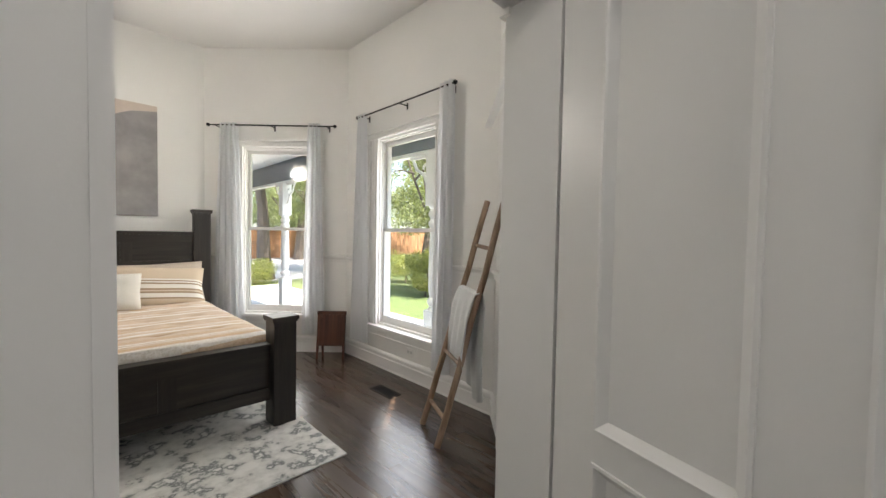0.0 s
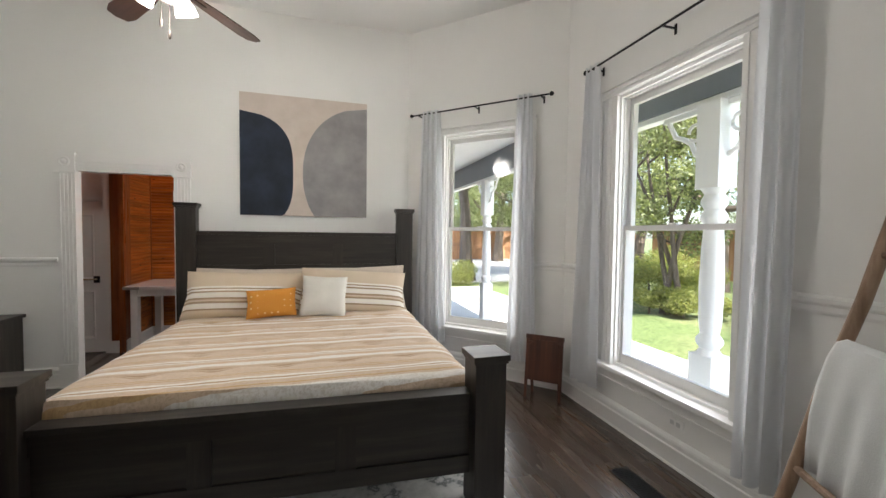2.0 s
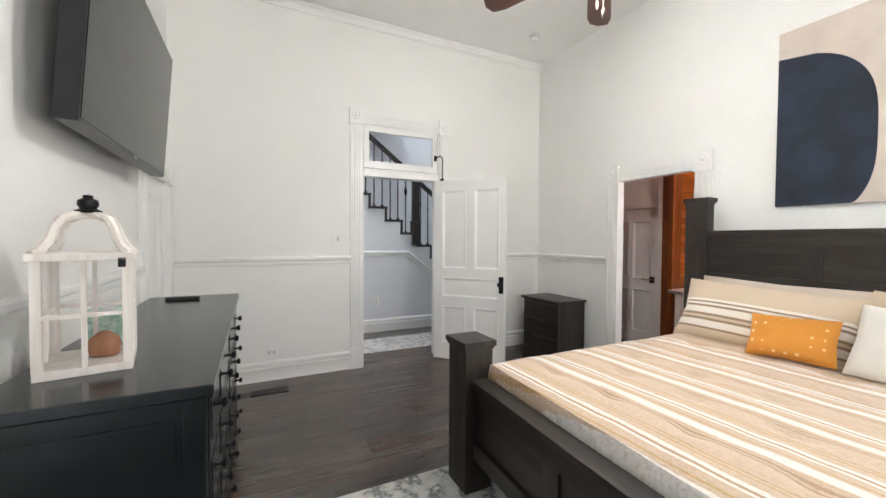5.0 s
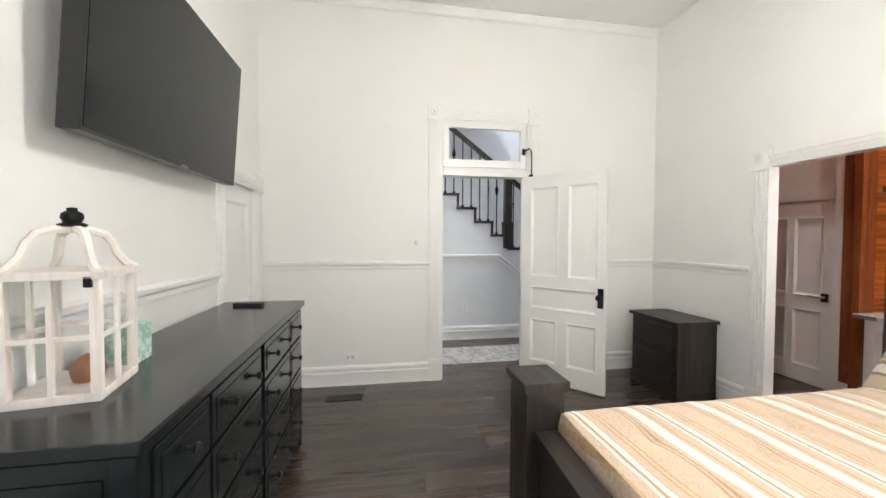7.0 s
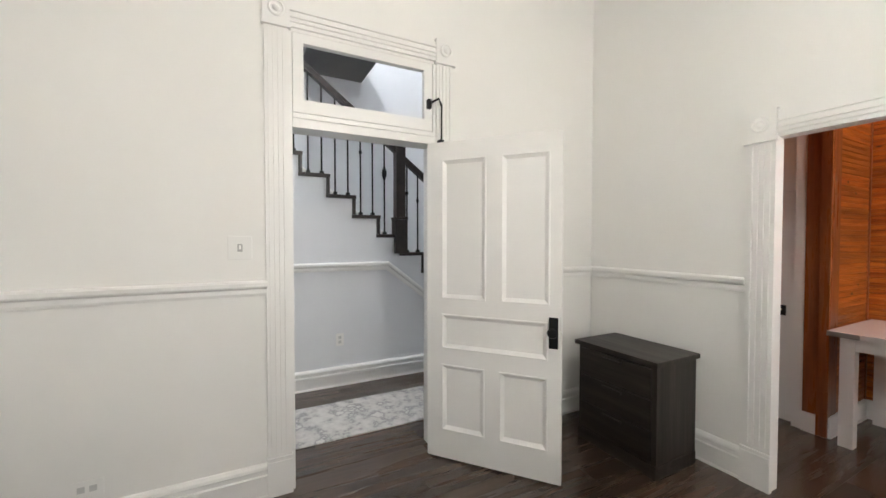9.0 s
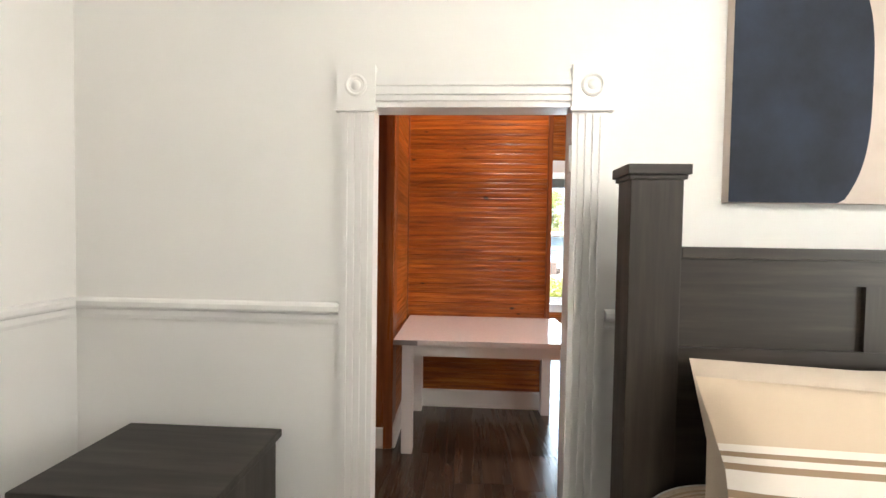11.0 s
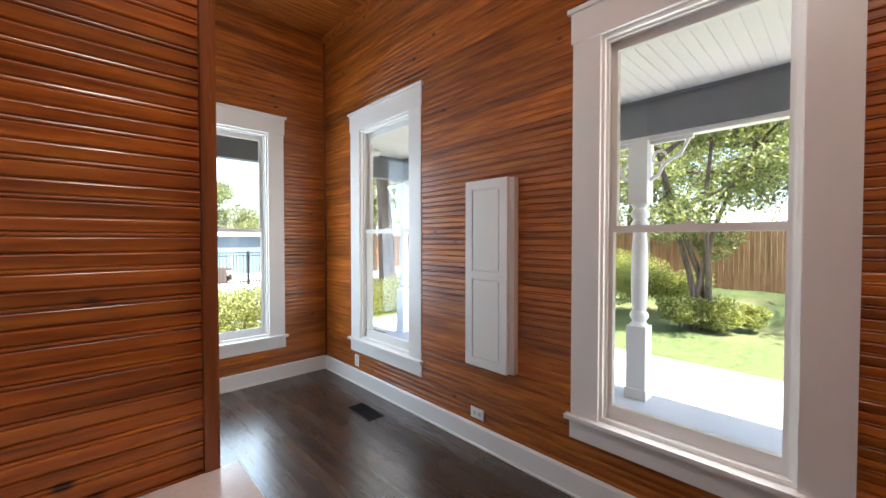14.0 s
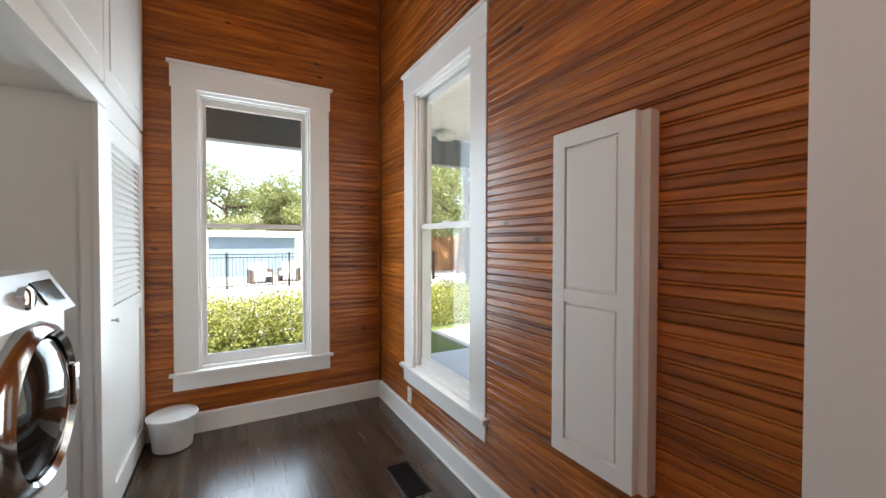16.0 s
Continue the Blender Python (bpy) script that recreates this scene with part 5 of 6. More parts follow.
def leaves(clumps, count, size, seed):
    """Small folded leaves strewn through clumps (x, y, z, radius), as raw faces."""
    rnd = np.random.RandomState(seed)
    cl = np.array(clumps)
    w = cl[:, 3] ** 2
    pick = rnd.choice(len(cl), count, p=w / w.sum())
    d = rnd.normal(size=(count, 3))
    d /= np.linalg.norm(d, axis=1)[:, None]
    r = rnd.uniform(0.35, 1.05, count) ** 0.7
    c = cl[pick, :3] + d * (cl[pick, 3] * r)[:, None] * np.array([1, 1, 0.75])
    a = rnd.normal(size=(count, 3))
    a /= np.linalg.norm(a, axis=1)[:, None]
    b = np.cross(a, rnd.normal(size=(count, 3)))
    b /= np.linalg.norm(b, axis=1)[:, None]
    s = size * rnd.uniform(0.6, 1.3, count)[:, None]
    v = np.stack([c - a * s, c + b * s * 0.45, c + a * s, c - b * s * 0.45], 1).reshape(-1, 3)
    me = bpy.data.meshes.new("leaves")
    me.from_pydata(v.tolist(), [], [(4 * i, 4 * i + 1, 4 * i + 2, 4 * i + 3) for i in range(count)])
    return me


def crown(name, me, mat, parent, label=""):
    me.materials.append(mat)
    ob = new(name, me)
    ob.parent = parent
    if label:
        ob["label"] = label
    return ob


def tree(x, y, height, spread, seed, label, trunks=1, count=5000, bare=0.4, size=0.16, group="garden trees"):
    rnd = random.Random(seed)
    e = thing("tree", label, "tree", pose(x, y, GZ), group)
    clumps = []
    for k in range(trunks):
        bm = bmesh.new()
        lean = Vector((rnd.uniform(-0.12, 0.12), rnd.uniform(-0.12, 0.12), 0)) * (2.2 if trunks > 1 else 1)
        off = Vector((rnd.uniform(-0.25, 0.25), rnd.uniform(-0.25, 0.25), 0)) if trunks > 1 else Vector()
        r0 = height * (0.030 if trunks == 1 else 0.012)
        pts = [off + lean * height * (i / 8) ** 1.4 + Vector((0.05 * math.sin(i * 1.7 + seed), 0.05 * math.cos(i * 1.3 + seed), height * 0.8 * i / 8)) for i in range(9)]
        pts[0].z = -0.05
        tube(bm, pts, [r0 * (1.25 if i == 0 else 1 - 0.09 * i) for i in range(9)], 9)
        for q in range(7 if trunks == 1 else 4):
            i = rnd.randint(3, 7)
            a = rnd.uniform(0, 6.28)
            ln = spread * rnd.uniform(0.6, 1.0)
            st = pts[i]
            d = Vector((math.cos(a), math.sin(a), rnd.uniform(0.1, 0.6)))
            lp = [st + d * ln * t + Vector((0, 0, 0.18 * ln * math.sin(3 * t + q))) for t in (0, 0.3, 0.6, 1.0)]
            tube(bm, lp, [r0 * 0.5, r0 * 0.36, r0 * 0.22, r0 * 0.08], 6)
            clumps += [(*lp[2], spread * rnd.uniform(0.22, 0.34)), (*lp[3], spread * rnd.uniform(0.26, 0.40))]
        clumps.append((*pts[8], spread * 0.38))
        part("trunk", bm, BARK, e, smooth=True)
    for q in range(10):
        a, rr = rnd.uniform(0, 6.28), spread * rnd.uniform(0.2, 0.95)
        clumps.append((rr * math.cos(a), rr * math.sin(a), height * rnd.uniform(bare + 0.05, 0.98), spread * rnd.uniform(0.18, 0.36)))
    clumps = [c for c in clumps if c[2] > height * bare * 0.8]
    crown("crown", leaves(clumps, count, size, seed), LEAF, e, "airy crown of small green leaves")
    return e


tree(8.5, 7.8, 5.6, 1.5, 1, "slender multi-trunk tree with light green leaves", 4, 22000, 0.16, 0.046)
tree(18.6, 5.0, 10.5, 6.0, 2, "spreading oak tree with crooked limbs", 1, 42000, 0.26, 0.058)
tree(6.1, 14.9, 9.0, 4.0, 3, "tall oak tree on the lawn", 1, 22000, 0.42, 0.065)
tree(9.6, 16.2, 8.0, 3.4, 4, "oak tree before the wooden fence", 1, 20000, 0.40, 0.065)
tree(13.5, 10.5, 8.0, 3.6, 5, "oak tree before the wooden fence", 1, 20000, 0.36, 0.065)
# Unseen tree, placed so its crown casts dappled shade on the lawn.
tree(11.5, 2.4, 7.5, 4.0, 6, "oak tree before the wooden fence", 1, 20000, 0.36, 0.065)
for k, (x, y, h, s) in enumerate(((21, 4, 11, 5), (22, 12, 12, 5.5), (19, 20, 11, 5), (12, 25, 11, 5), (21, -5, 11, 5), (5.5, 33, 6.0, 3.6), (0.0, 36, 6.6, 4.2), (-9, 34, 7, 4), (14, 33, 7, 4), (27, 16, 13, 6), (28, 0, 13, 6))):
    tree(x, y, h, s, 20 + k, "large leafy tree beyond the fence", 1, 24000, 0.22, 0.092, "trees beyond the fence")


def shrub(x, y, r, h, seed, label="round green clipped shrub on the lawn"):
    e = thing("shrub", label, "shrub", pose(x, y, GZ), "garden shrubs")
    rnd = random.Random(seed)
    part("stem", tube(bmesh.new(), [(0, 0, -0.03), (0.03, 0, h * 0.35), (0.0, 0.04, h * 0.6)], [0.03, 0.02, 0.01], 6), BARK, e)
    cl = [(rnd.uniform(-0.5, 0.5) * r, rnd.uniform(-0.5, 0.5) * r, h * rnd.uniform(0.35, 0.72), r * rnd.uniform(0.35, 0.6)) for _ in range(9)]
    crown("crown", leaves(cl, 8500, 0.026, seed), LEAF2, e)
    return e


for k, (x, y, r, h) in enumerate(((8.45, 7.45, 0.50, 0.75), (8.95, 7.05, 0.42, 0.62), (8.05, 8.0, 0.45, 0.75), (9.3, 9.3, 0.9, 1.3), (10.0, 8.5, 0.8, 1.3), (11.0, 10.0, 1.1, 1.7), (9.6, 10.8, 0.9, 1.2))):
    shrub(x, y, r, h, 60 + k)
hg = thing("hedge", "leafy green hedge with yellowish tips", "hedge", kind="")
crown("foliage", leaves([(x * 0.42 - 5, 13.75 + 0.12 * math.sin(x * 1.7), GZ + 0.50 + 0.05 * math.sin(x * 2.3), 0.50) for x in range(26)] + [(x * 0.42 - 5, 13.6, GZ + 0.2, 0.35) for x in range(26)], 95000, 0.027, 90), LEAF2, hg)
for k in range(9):
    part("stem", tube(bmesh.new(), [(-4.8 + 1.2 * k, 13.75, GZ - 0.03), (-4.75 + 1.2 * k, 13.75, GZ + 0.6)], 0.02, 6), BARK, hg)


# ---- fences and the pool house ----
def board_fence(name, p0, p1, label):
    m, ln = along(p0, p1)
    e = thing(name, label, "fence", m @ pose(0, 0, GZ))
    wood = FENCEW
    me = finish(B((0, 0.14, 0, 0.02, 0.02, 2.1)))
    me.materials.append(wood)
    for k in range(int(ln / 0.147)):
        o = new("board", me)
        o.parent = e
        o.matrix_local = pose(k * 0.147, 0, 0.006 * math.sin(k * 1.9))
    for z in (0.35, 1.1, 1.8):
        part("rail", B((0, ln, -0.045, -0.002, z, z + 0.09)), wood, e)
    k = 0.6
    while k < ln:
        part("post", tube(bmesh.new(), [(k, -0.08, -0.05), (k, -0.08, 2.14)], 0.034, 8), plain("galvanised_steel", (0.6, 0.62, 0.63), 0.4, 0.5), e, "galvanised steel fence post")
        k += 2.4
    return e


FENCEW = timber("cedar_fence", (0.17, 0.082, 0.036), (0.31, 0.155, 0.072), (0.43, 0.235, 0.12), 2, 0.8, 1.0, 0.25, 0.4)
board_fence("board_fence", (16.6, 16.5), (16.6, -4), "tall reddish-brown cedar board fence")
board_fence("board_fence", (8.6, 27.0), (26.0, 27.0), "reddish-brown cedar board fence along the back")


def iron_fence():
    e = thing("iron_fence", "black iron picket fence round the pool", "fence", pose(-6, 22.3, GZ))
    for z in (0.12, 1.15, 1.27):
        part("rail", B((0, 15, -0.015, 0.015, z, z + 0.03)), IRON, e)
    me = finish(B((-0.008, 0.008, -0.008, 0.008, 0.02, 1.28)))
    me.materials.append(IRON)
    for k in range(125):
        o = new("picket", me)
        o.parent, o.location = e, (0.12 * k, 0, 0)
    for k in range(8):
        part("post", B((2.1 * k - 0.03, 2.1 * k + 0.03, -0.03, 0.03, -0.02, 1.36)), IRON, e)
    return e


iron_fence()
ph = thing("pool_house", "long low blue-grey outbuilding with a white eave", "outbuilding", pose(0, 28, GZ))
BLUE = paint("blue_grey_siding", (0.13, 0.19, 0.245), 0.6, 0.06)
part("wall", B((-16, 8, 0, 4, 0, 2.0)), BLUE, ph)
part("eave", B((-16.3, 8.3, -0.35, 4.3, 2.0, 2.2)), PWHITE, ph)
part("roof", B((-16.3, 8.3, -0.3, 4.3, 2.2, 2.3)), paint("pale_roof", (0.5, 0.48, 0.45), 0.8), ph)
part("door", B((3.4, 4.2, -0.03, 0.0, 0.02, 1.95)), PWHITE, ph)
part("downpipe", B((-0.6, -0.5, -0.06, 0.0, 0.02, 2.0)), PWHITE, ph)
for k in range(50):
    part("batten", B((-15.8 + 0.48 * k, -15.76 + 0.48 * k, -0.012, 0.0, 0.02, 2.0)), BLUE, ph)


def patio_chair(m):
    e = thing("patio_chair", "pale cushioned patio chair on the pool deck", "patio chair", m, "patio chairs")
    pale = plain("pale_outdoor_cushion", (0.6, 0.58, 0.56), 0.9)
    part("seat", B((-0.35, 0.35, -0.35, 0.35, 0.28, 0.45), bevel=0.03), pale, e)
    part("backrest", B((-0.35, 0.35, 0.25, 0.40, 0.45, 0.85), bevel=0.03), pale, e)
    for s in (-0.42, 0.35):
        part("arm", B((s, s + 0.07, -0.35, 0.35, 0.0, 0.58), bevel=0.01), plain("wicker_brown", (0.08, 0.06, 0.05), 0.7), e)
    return e


pc = patio_chair(pose(1.5, 24.2, GZ + 0.02, 0, 0, 15))
copy_thing(pc, pose(2.7, 24.6, GZ + 0.02, 0, 0, -20))
copy_thing(pc, pose(3.9, 24.0, GZ + 0.02, 0, 0, 60))

# ---- hall with the stair ----
HX = -3.95
STEP0, RUN, RISE = 4.30, 0.247, 0.189
solid("wall_hall_far", B((-5.15, -5.05, -1.0, 6.2, -0.05, 6.0)), HALLPAINT, "pale grey painted stair wall", "wall", kind="structure")
# wall under the stair, its top stepping with the treads
bm = bmesh.new()
ys = [STEP0 - RUN * k for k in range(-6, 16)]
prof = [(6.1, -0.05), (6.1, 0.05)]
for k, yy in enumerate(ys):
    zz = 1.255 + RISE * (k - 6)
    if zz > 3.9:
        break
    prof += [(yy, max(zz - RISE, 0.05)), (yy, max(zz, 0.05))]
prof += [(-1.0, prof[-1][1]), (-1.0, -0.05)]
prism(bm, prof[::-1], HX - 0.10, HX, lambda u, v, h: (h, u, v))
solid("wall_under_stair", bm, HALLPAINT, "pale painted wall under the stair", "wall", kind="structure")
st = thing("staircase", "staircase with dark treads and white risers", "staircase", kind="")
for k in range(0, 20):
    yy = STEP0 - RUN * (k - 6)
    zz = 1.255 + RISE * (k - 6)
    if zz < 0.1 or zz > 3.9:
        continue
    part("tread", B((-5.05, HX + 0.03, yy - RUN - 0.015, yy + 0.025, zz, zz + 0.035), bevel=0.006), ESPRESSO, st)
    part("riser", B((-5.05, HX + 0.002, yy - 0.012, yy, zz - RISE + 0.036, zz)), TRIM, st)
    part("tread_return", B((HX, HX + 0.02, yy - 0.012, yy + 0.02, zz - RISE + 0.036, zz)), ESPRESSO, st)
bal = thing("stair_railing", "dark stair railing with iron balusters and newel", "railing")
NY = 4.045
part("newel", B((HX - 0.07, HX + 0.06, NY - 0.065, NY + 0.065, 1.28, 1.63), (HX - 0.055, HX + 0.045, NY - 0.05, NY + 0.05, 1.63, 2.42), (HX - 0.075, HX + 0.065, NY - 0.07, NY + 0.07, 1.63, 1.655), (HX - 0.07, HX + 0.06, NY - 0.065, NY + 0.065, 2.40, 2.45), bevel=0.005), ESPRESSO, bal, "square dark newel post")
slope = RISE / RUN
bm = bmesh.new()
prism(bm, [(NY - 0.03, 2.30), (NY - 0.03, 2.37), (1.9, 2.37 + slope * (NY - 0.03 - 1.9)), (1.9, 2.30 + slope * (NY - 0.03 - 1.9))], HX - 0.035, HX + 0.025, lambda u, v, h: (h, u, v))
part("handrail", bm, ESPRESSO, bal)
bm = bmesh.new()
prism(bm, [(NY + 0.05, 2.22), (NY + 0.05, 2.29), (5.0, 2.29 - slope * 0.9), (5.0, 2.22 - slope * 0.9)], HX - 0.035, HX + 0.025, lambda u, v, h: (h, u, v))
part("handrail", bm, ESPRESSO, bal)
for k in range(3, 18):
    yy = STEP0 - RUN * (k - 6)
    zz = 1.29 + RISE * (k - 6)
    for q, f in enumerate((0.05, 0.172)):
        by = yy - f
        if abs(by - NY) < 0.08:
            continue
        top = (2.335 if by < NY else 2.27) + slope * (NY - by)
        if top > 5.2:
            continue
        b = part("baluster", tube(bmesh.new(), [(HX - 0.005, by, zz), (HX - 0.005, by, top)], 0.0085, 6), IRON, bal)
        part("shoe", B((HX - 0.022, HX + 0.012, by - 0.017, by + 0.017, zz, zz + 0.025)), IRON, b)
        zc = zz + (0.62 if q else 0.55)
        if (2 * k + q) % 5 == 0:
            part("basket", lathe(bmesh.new(), [(0.009, -0.07), (0.024, -0.02), (0.026, 0.0), (0.024, 0.02), (0.009, 0.07)], (HX - 0.005, by, zc), 8), IRON, b)
        elif (2 * k + q) % 5 in (2, 3):
            part("knuckle", lathe(bmesh.new(), [(0.009, -0.022), (0.017, 0.0), (0.009, 0.022)], (HX - 0.005, by, zc), 10), IRON, b)
mh, _ = along((HX, 6.0), (HX, -1.0))
moulding("baseboard_hall", mh, 0, 7.0, 0, PROFILE_BASE, TRIM, BB)
moulding("chair_rail_hall", mh, 2.08, 7.0, RAIL, PROFILE_RAIL, TRIM, CR)
cr = moulding("chair_rail_stair", mh, 0, 1.25, 0, PROFILE_RAIL, TRIM, "white sloping chair rail under the stair")
cr.matrix_world = mh @ pose(2.09, 0, RAIL, 0, 0, 0) @ Matrix.Rotation(radians(180), 4, "Z") @ Matrix.Rotation(math.atan(slope), 4, "Y") @ Matrix.Scale(-1, 4, (0, 1, 0))
mh2, _ = along((-5.05, 6.0), (-5.05, -1.0))
cr = moulding("chair_rail_upper", mh2, 0, 5.6, 0, PROFILE_RAIL, TRIM, "white sloping chair rail beside the stair")
cr.matrix_world = mh2 @ pose(1.0, 0, 0.9, 0, 0, 0) @ Matrix.Rotation(-math.atan(slope), 4, "Y")
solid("wall_hall_south", B((-5.15, -2.64, -1.1, -1.0, -0.05, 6.0)), HALLPAINT, "pale painted hall end wall", "wall", kind="structure")
solid("wall_hall_north", B((-5.15, -2.64, 6.1, 6.2, -0.05, 6.0)), HALLPAINT, "pale painted hall end wall", "wall", kind="structure")
solid("wall_hall_near", B((-2.64, -2.5, -1.1, 0.99, -0.05, 6.0), (-2.64, -2.5, 5.36, 6.2, -0.05, 6.0), (-2.64, -2.5, 0.99, 5.36, 3.78, 6.0)), HALLPAINT, "pale painted hall wall", "wall", kind="structure")
solid("ceiling_hall", B((-5.15, -2.5, -1.1, 6.2, 5.6, 5.7)), CEIL, "white hall ceiling", "ceiling", kind="structure")
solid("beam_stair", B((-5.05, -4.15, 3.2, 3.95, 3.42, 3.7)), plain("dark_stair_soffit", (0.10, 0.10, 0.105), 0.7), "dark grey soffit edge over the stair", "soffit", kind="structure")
plate("wall_outlet", mh @ pose(2.58, 0, 0.45), 0.075, 0.12, "white wall outlet in the hall", "outlet")

# ---- entry passage behind the camera ----
solid("wall_entry_west", B((-0.75, -0.61, -2.6, 0.33, -0.05, H)), HALLPAINT, "pale painted entry wall", "wall", kind="structure")
solid("wall_entry_east", B((2.01, 2.15, -2.6, 0.50, -0.05, H)), HALLPAINT, "pale painted entry wall", "wall", kind="structure")
solid("wall_entry_south", B((-0.75, 2.15, -2.75, -2.6, -0.05, H)), HALLPAINT, "pale painted entry wall", "wall", kind="structure")
solid("wall_entry_north", B((-0.61, 0.33, 0.32, 0.46, -0.05, H)), HALLPAINT, "pale painted entry wall", "wall", kind="structure")
solid("ceiling_entry", B((-0.75, 2.15, -2.75, 0.32, H, H + 0.08)), CEIL, "white entry ceiling", "ceiling", kind="structure")

# ---- laundry room things ----
def flat_base(name, m, s0, s1):
    return moulding(name, m, s0, s1, 0, ((0, 0), (-0.028, 0), (-0.028, 0.012), (-0.020, 0.016), (-0.020, 0.135), (-0.014, 0.145), (0, 0.147)), TRIM, "white painted flat laundry baseboard")


m_part, _ = along((-0.13, 7.03), (-1.36, 7.03))
for nm, mm, a, b in (("east", m_le, 0, 4.56), ("north", m_ln, 0, 1.75), ("partition", m_part, 0, 1.23), ("niche", m_lni, 0, 0.73), ("side", m_ld, 0.0, 0.145)):
    flat_base("baseboard_laundry_" + nm, mm @ pose(0, -0.015, 0), a, b)


def work_table():
    e = thing("work_table", "white work table with a pale laminate top", "table")
    white = paint("white_table_paint", (0.80, 0.79, 0.78), 0.35, 0.04)
    x0, x1, y0, y1, zt = -1.315, -0.065, 6.185, 7.0, 0.795
    lam, nt, b = shader("pale_laminate")
    b.inputs["Base Color"].default_value = (0.80, 0.78, 0.78, 1)
    n = noise_tex(nt, coords(nt), 60, 3)
    nt.links.new(ramp(nt, n, ((0.3, (0.74, 0.72, 0.72)), (0.7, (0.82, 0.80, 0.80)))), b.inputs["Base Color"])
    b.inputs["Roughness"].default_value = 0.16
    part("tabletop", B((x0, x1, y0, y1, zt - 0.035, zt), bevel=0.003), lam, e)
    steel = plain("brushed_corner", (0.35, 0.34, 0.34), 0.4, 0.6)
    for a, b2 in ((x0 - 0.002, x0 + 0.16), (x1 - 0.16, x1 + 0.002)):
        part("corner_trim", B((a, b2, y0 - 0.002, y0 + 0.01, zt - 0.036, zt - 0.003)), steel, e, "grey metal corner trim")
    for x in (x0 + 0.05, x1 - 0.125):
        for y in (y0 + 0.05, y1 - 0.115):
            part("leg", B((x, x + 0.075, y, y + 0.075, 0, zt - 0.035), bevel=0.003), white, e)
    for y in (y0 + 0.06, y1 - 0.085):
        part("apron", B((x0 + 0.125, x1 - 0.125, y, y + 0.022, zt - 0.125, zt - 0.035)), white, e)
    for x in (x0 + 0.06, x1 - 0.085):
        part("apron", B((x, x + 0.022, y0 + 0.125, y1 - 0.115, zt - 0.125, zt - 0.035)), white, e)
    return e


work_table()


def ironing_cabinet():
    m = m_le @ pose(7.215 - 5.29, 0, 0.59)
    e = thing("ironing_cabinet", "white wall cabinet with a two-panel door", "wall cabinet", m)
    w, h, d = 0.385, 1.25, 0.095
    part("body", B((0.0, w, -0.062, -0.016, 0.0, h), bevel=0.002), TRIM, e)
    dr = part("door", B((0.03, w, -0.074, -0.065, 0.0, h)), TRIM, e)
    for a, b in ((0.03, 0.09), (w - 0.06, w)):
        part("stile", B((a, b, -d, -0.074, 0.0, h), bevel=0.002), TRIM, dr)
    for a, b in ((0.0, 0.06), (0.595, 0.645), (h - 0.06, h)):
        part("rail", B((0.09, w - 0.06, -d + 0.0005, -0.074, a, b)), TRIM, dr)
    for z0, z1 in ((0.06, 0.595), (0.645, h - 0.06)):
        part("panel", B((0.09, w - 0.06, -d + 0.012, -0.073, z0, z1)), TRIM, dr)
        r = 0.010
        part("raised_field", B((0.100, w - 0.070, -d + 0.003, -d + 0.013, z0 + r, z1 - r), bevel=0.004), TRIM, dr)
    return e


ironing_cabinet()
plate("wall_outlet", m_le @ pose(7.555 - 5.29, -0.016, 0.225), 0.12, 0.075, "white wall outlet on the beadboard", "outlet")
plate("wall_outlet", m_le @ pose(9.166 - 5.29, -0.016, 0.234), 0.075, 0.115, "white wall outlet under the laundry window", "outlet")

# side door beyond the work table
sdoor = panel_door("door_5", 0.80, 1.77, [(0.14, 0.46, 0.16, 0.72), (0.54, 0.86, 0.16, 0.72), (0.14, 0.46, 0.86, 1.62), (0.54, 0.86, 0.86, 1.62)], "closed white panelled side door with black lever", m_ld @ pose(0.21, 0.02, 0.012))
part("lever_plate", B((0.055, 0.115, -0.012, 0, 0.82, 0.90), bevel=0.003), IRON, sdoor, "black lever plate")
part("lever", tube(bmesh.new(), [(0.085, -0.01, 0.865), (0.085, -0.05, 0.865), (0.15, -0.055, 0.865), (0.20, -0.05, 0.865)], 0.009, 8), plain("brass_lever", (0.45, 0.36, 0.22), 0.3, 0.9), sdoor, smooth=True)
up = thing("transom_panel", "white fixed panel over the side door", "transom panel", m_ld, kind="structure")
part("panel", B((0.20, 1.02, 0.03, 0.05, 1.787, 2.42)), TRIM, up)
part("frame", B((0.20, 0.28, 0.012, 0.03, 1.80, 2.42), (0.94, 1.02, 0.012, 0.03, 1.80, 2.42), (0.28, 0.94, 0.012, 0.03, 1.80, 1.88), (0.28, 0.94, 0.012, 0.03, 2.34, 2.42)), TRIM, up)
part("casing_leg", B((0.145, 0.206, -0.022, 0, 0, 2.42)), TRIM, up)
part("casing_leg", B((1.014, 1.10, -0.022, 0, 0, 2.42)), TRIM, up)
part("head_casing", B((0.145, 1.10, -0.022, 0, 2.42, 2.52)), TRIM, up)

# Unseen walls, added to stop outdoor light leaking round the side door.
solid("wall_passage_west", B((-2.64, -2.5, 6.30, 9.99, -0.05, H + 0.1)), WALL, "unseen white wall added behind the closet against light leaks", "wall", kind="structure")
solid("wall_passage_back", B((-2.5, -1.48, 6.46, 6.52, 0, H)), WALL, "unseen white wall added behind the side door against light leaks", "wall", kind="structure")

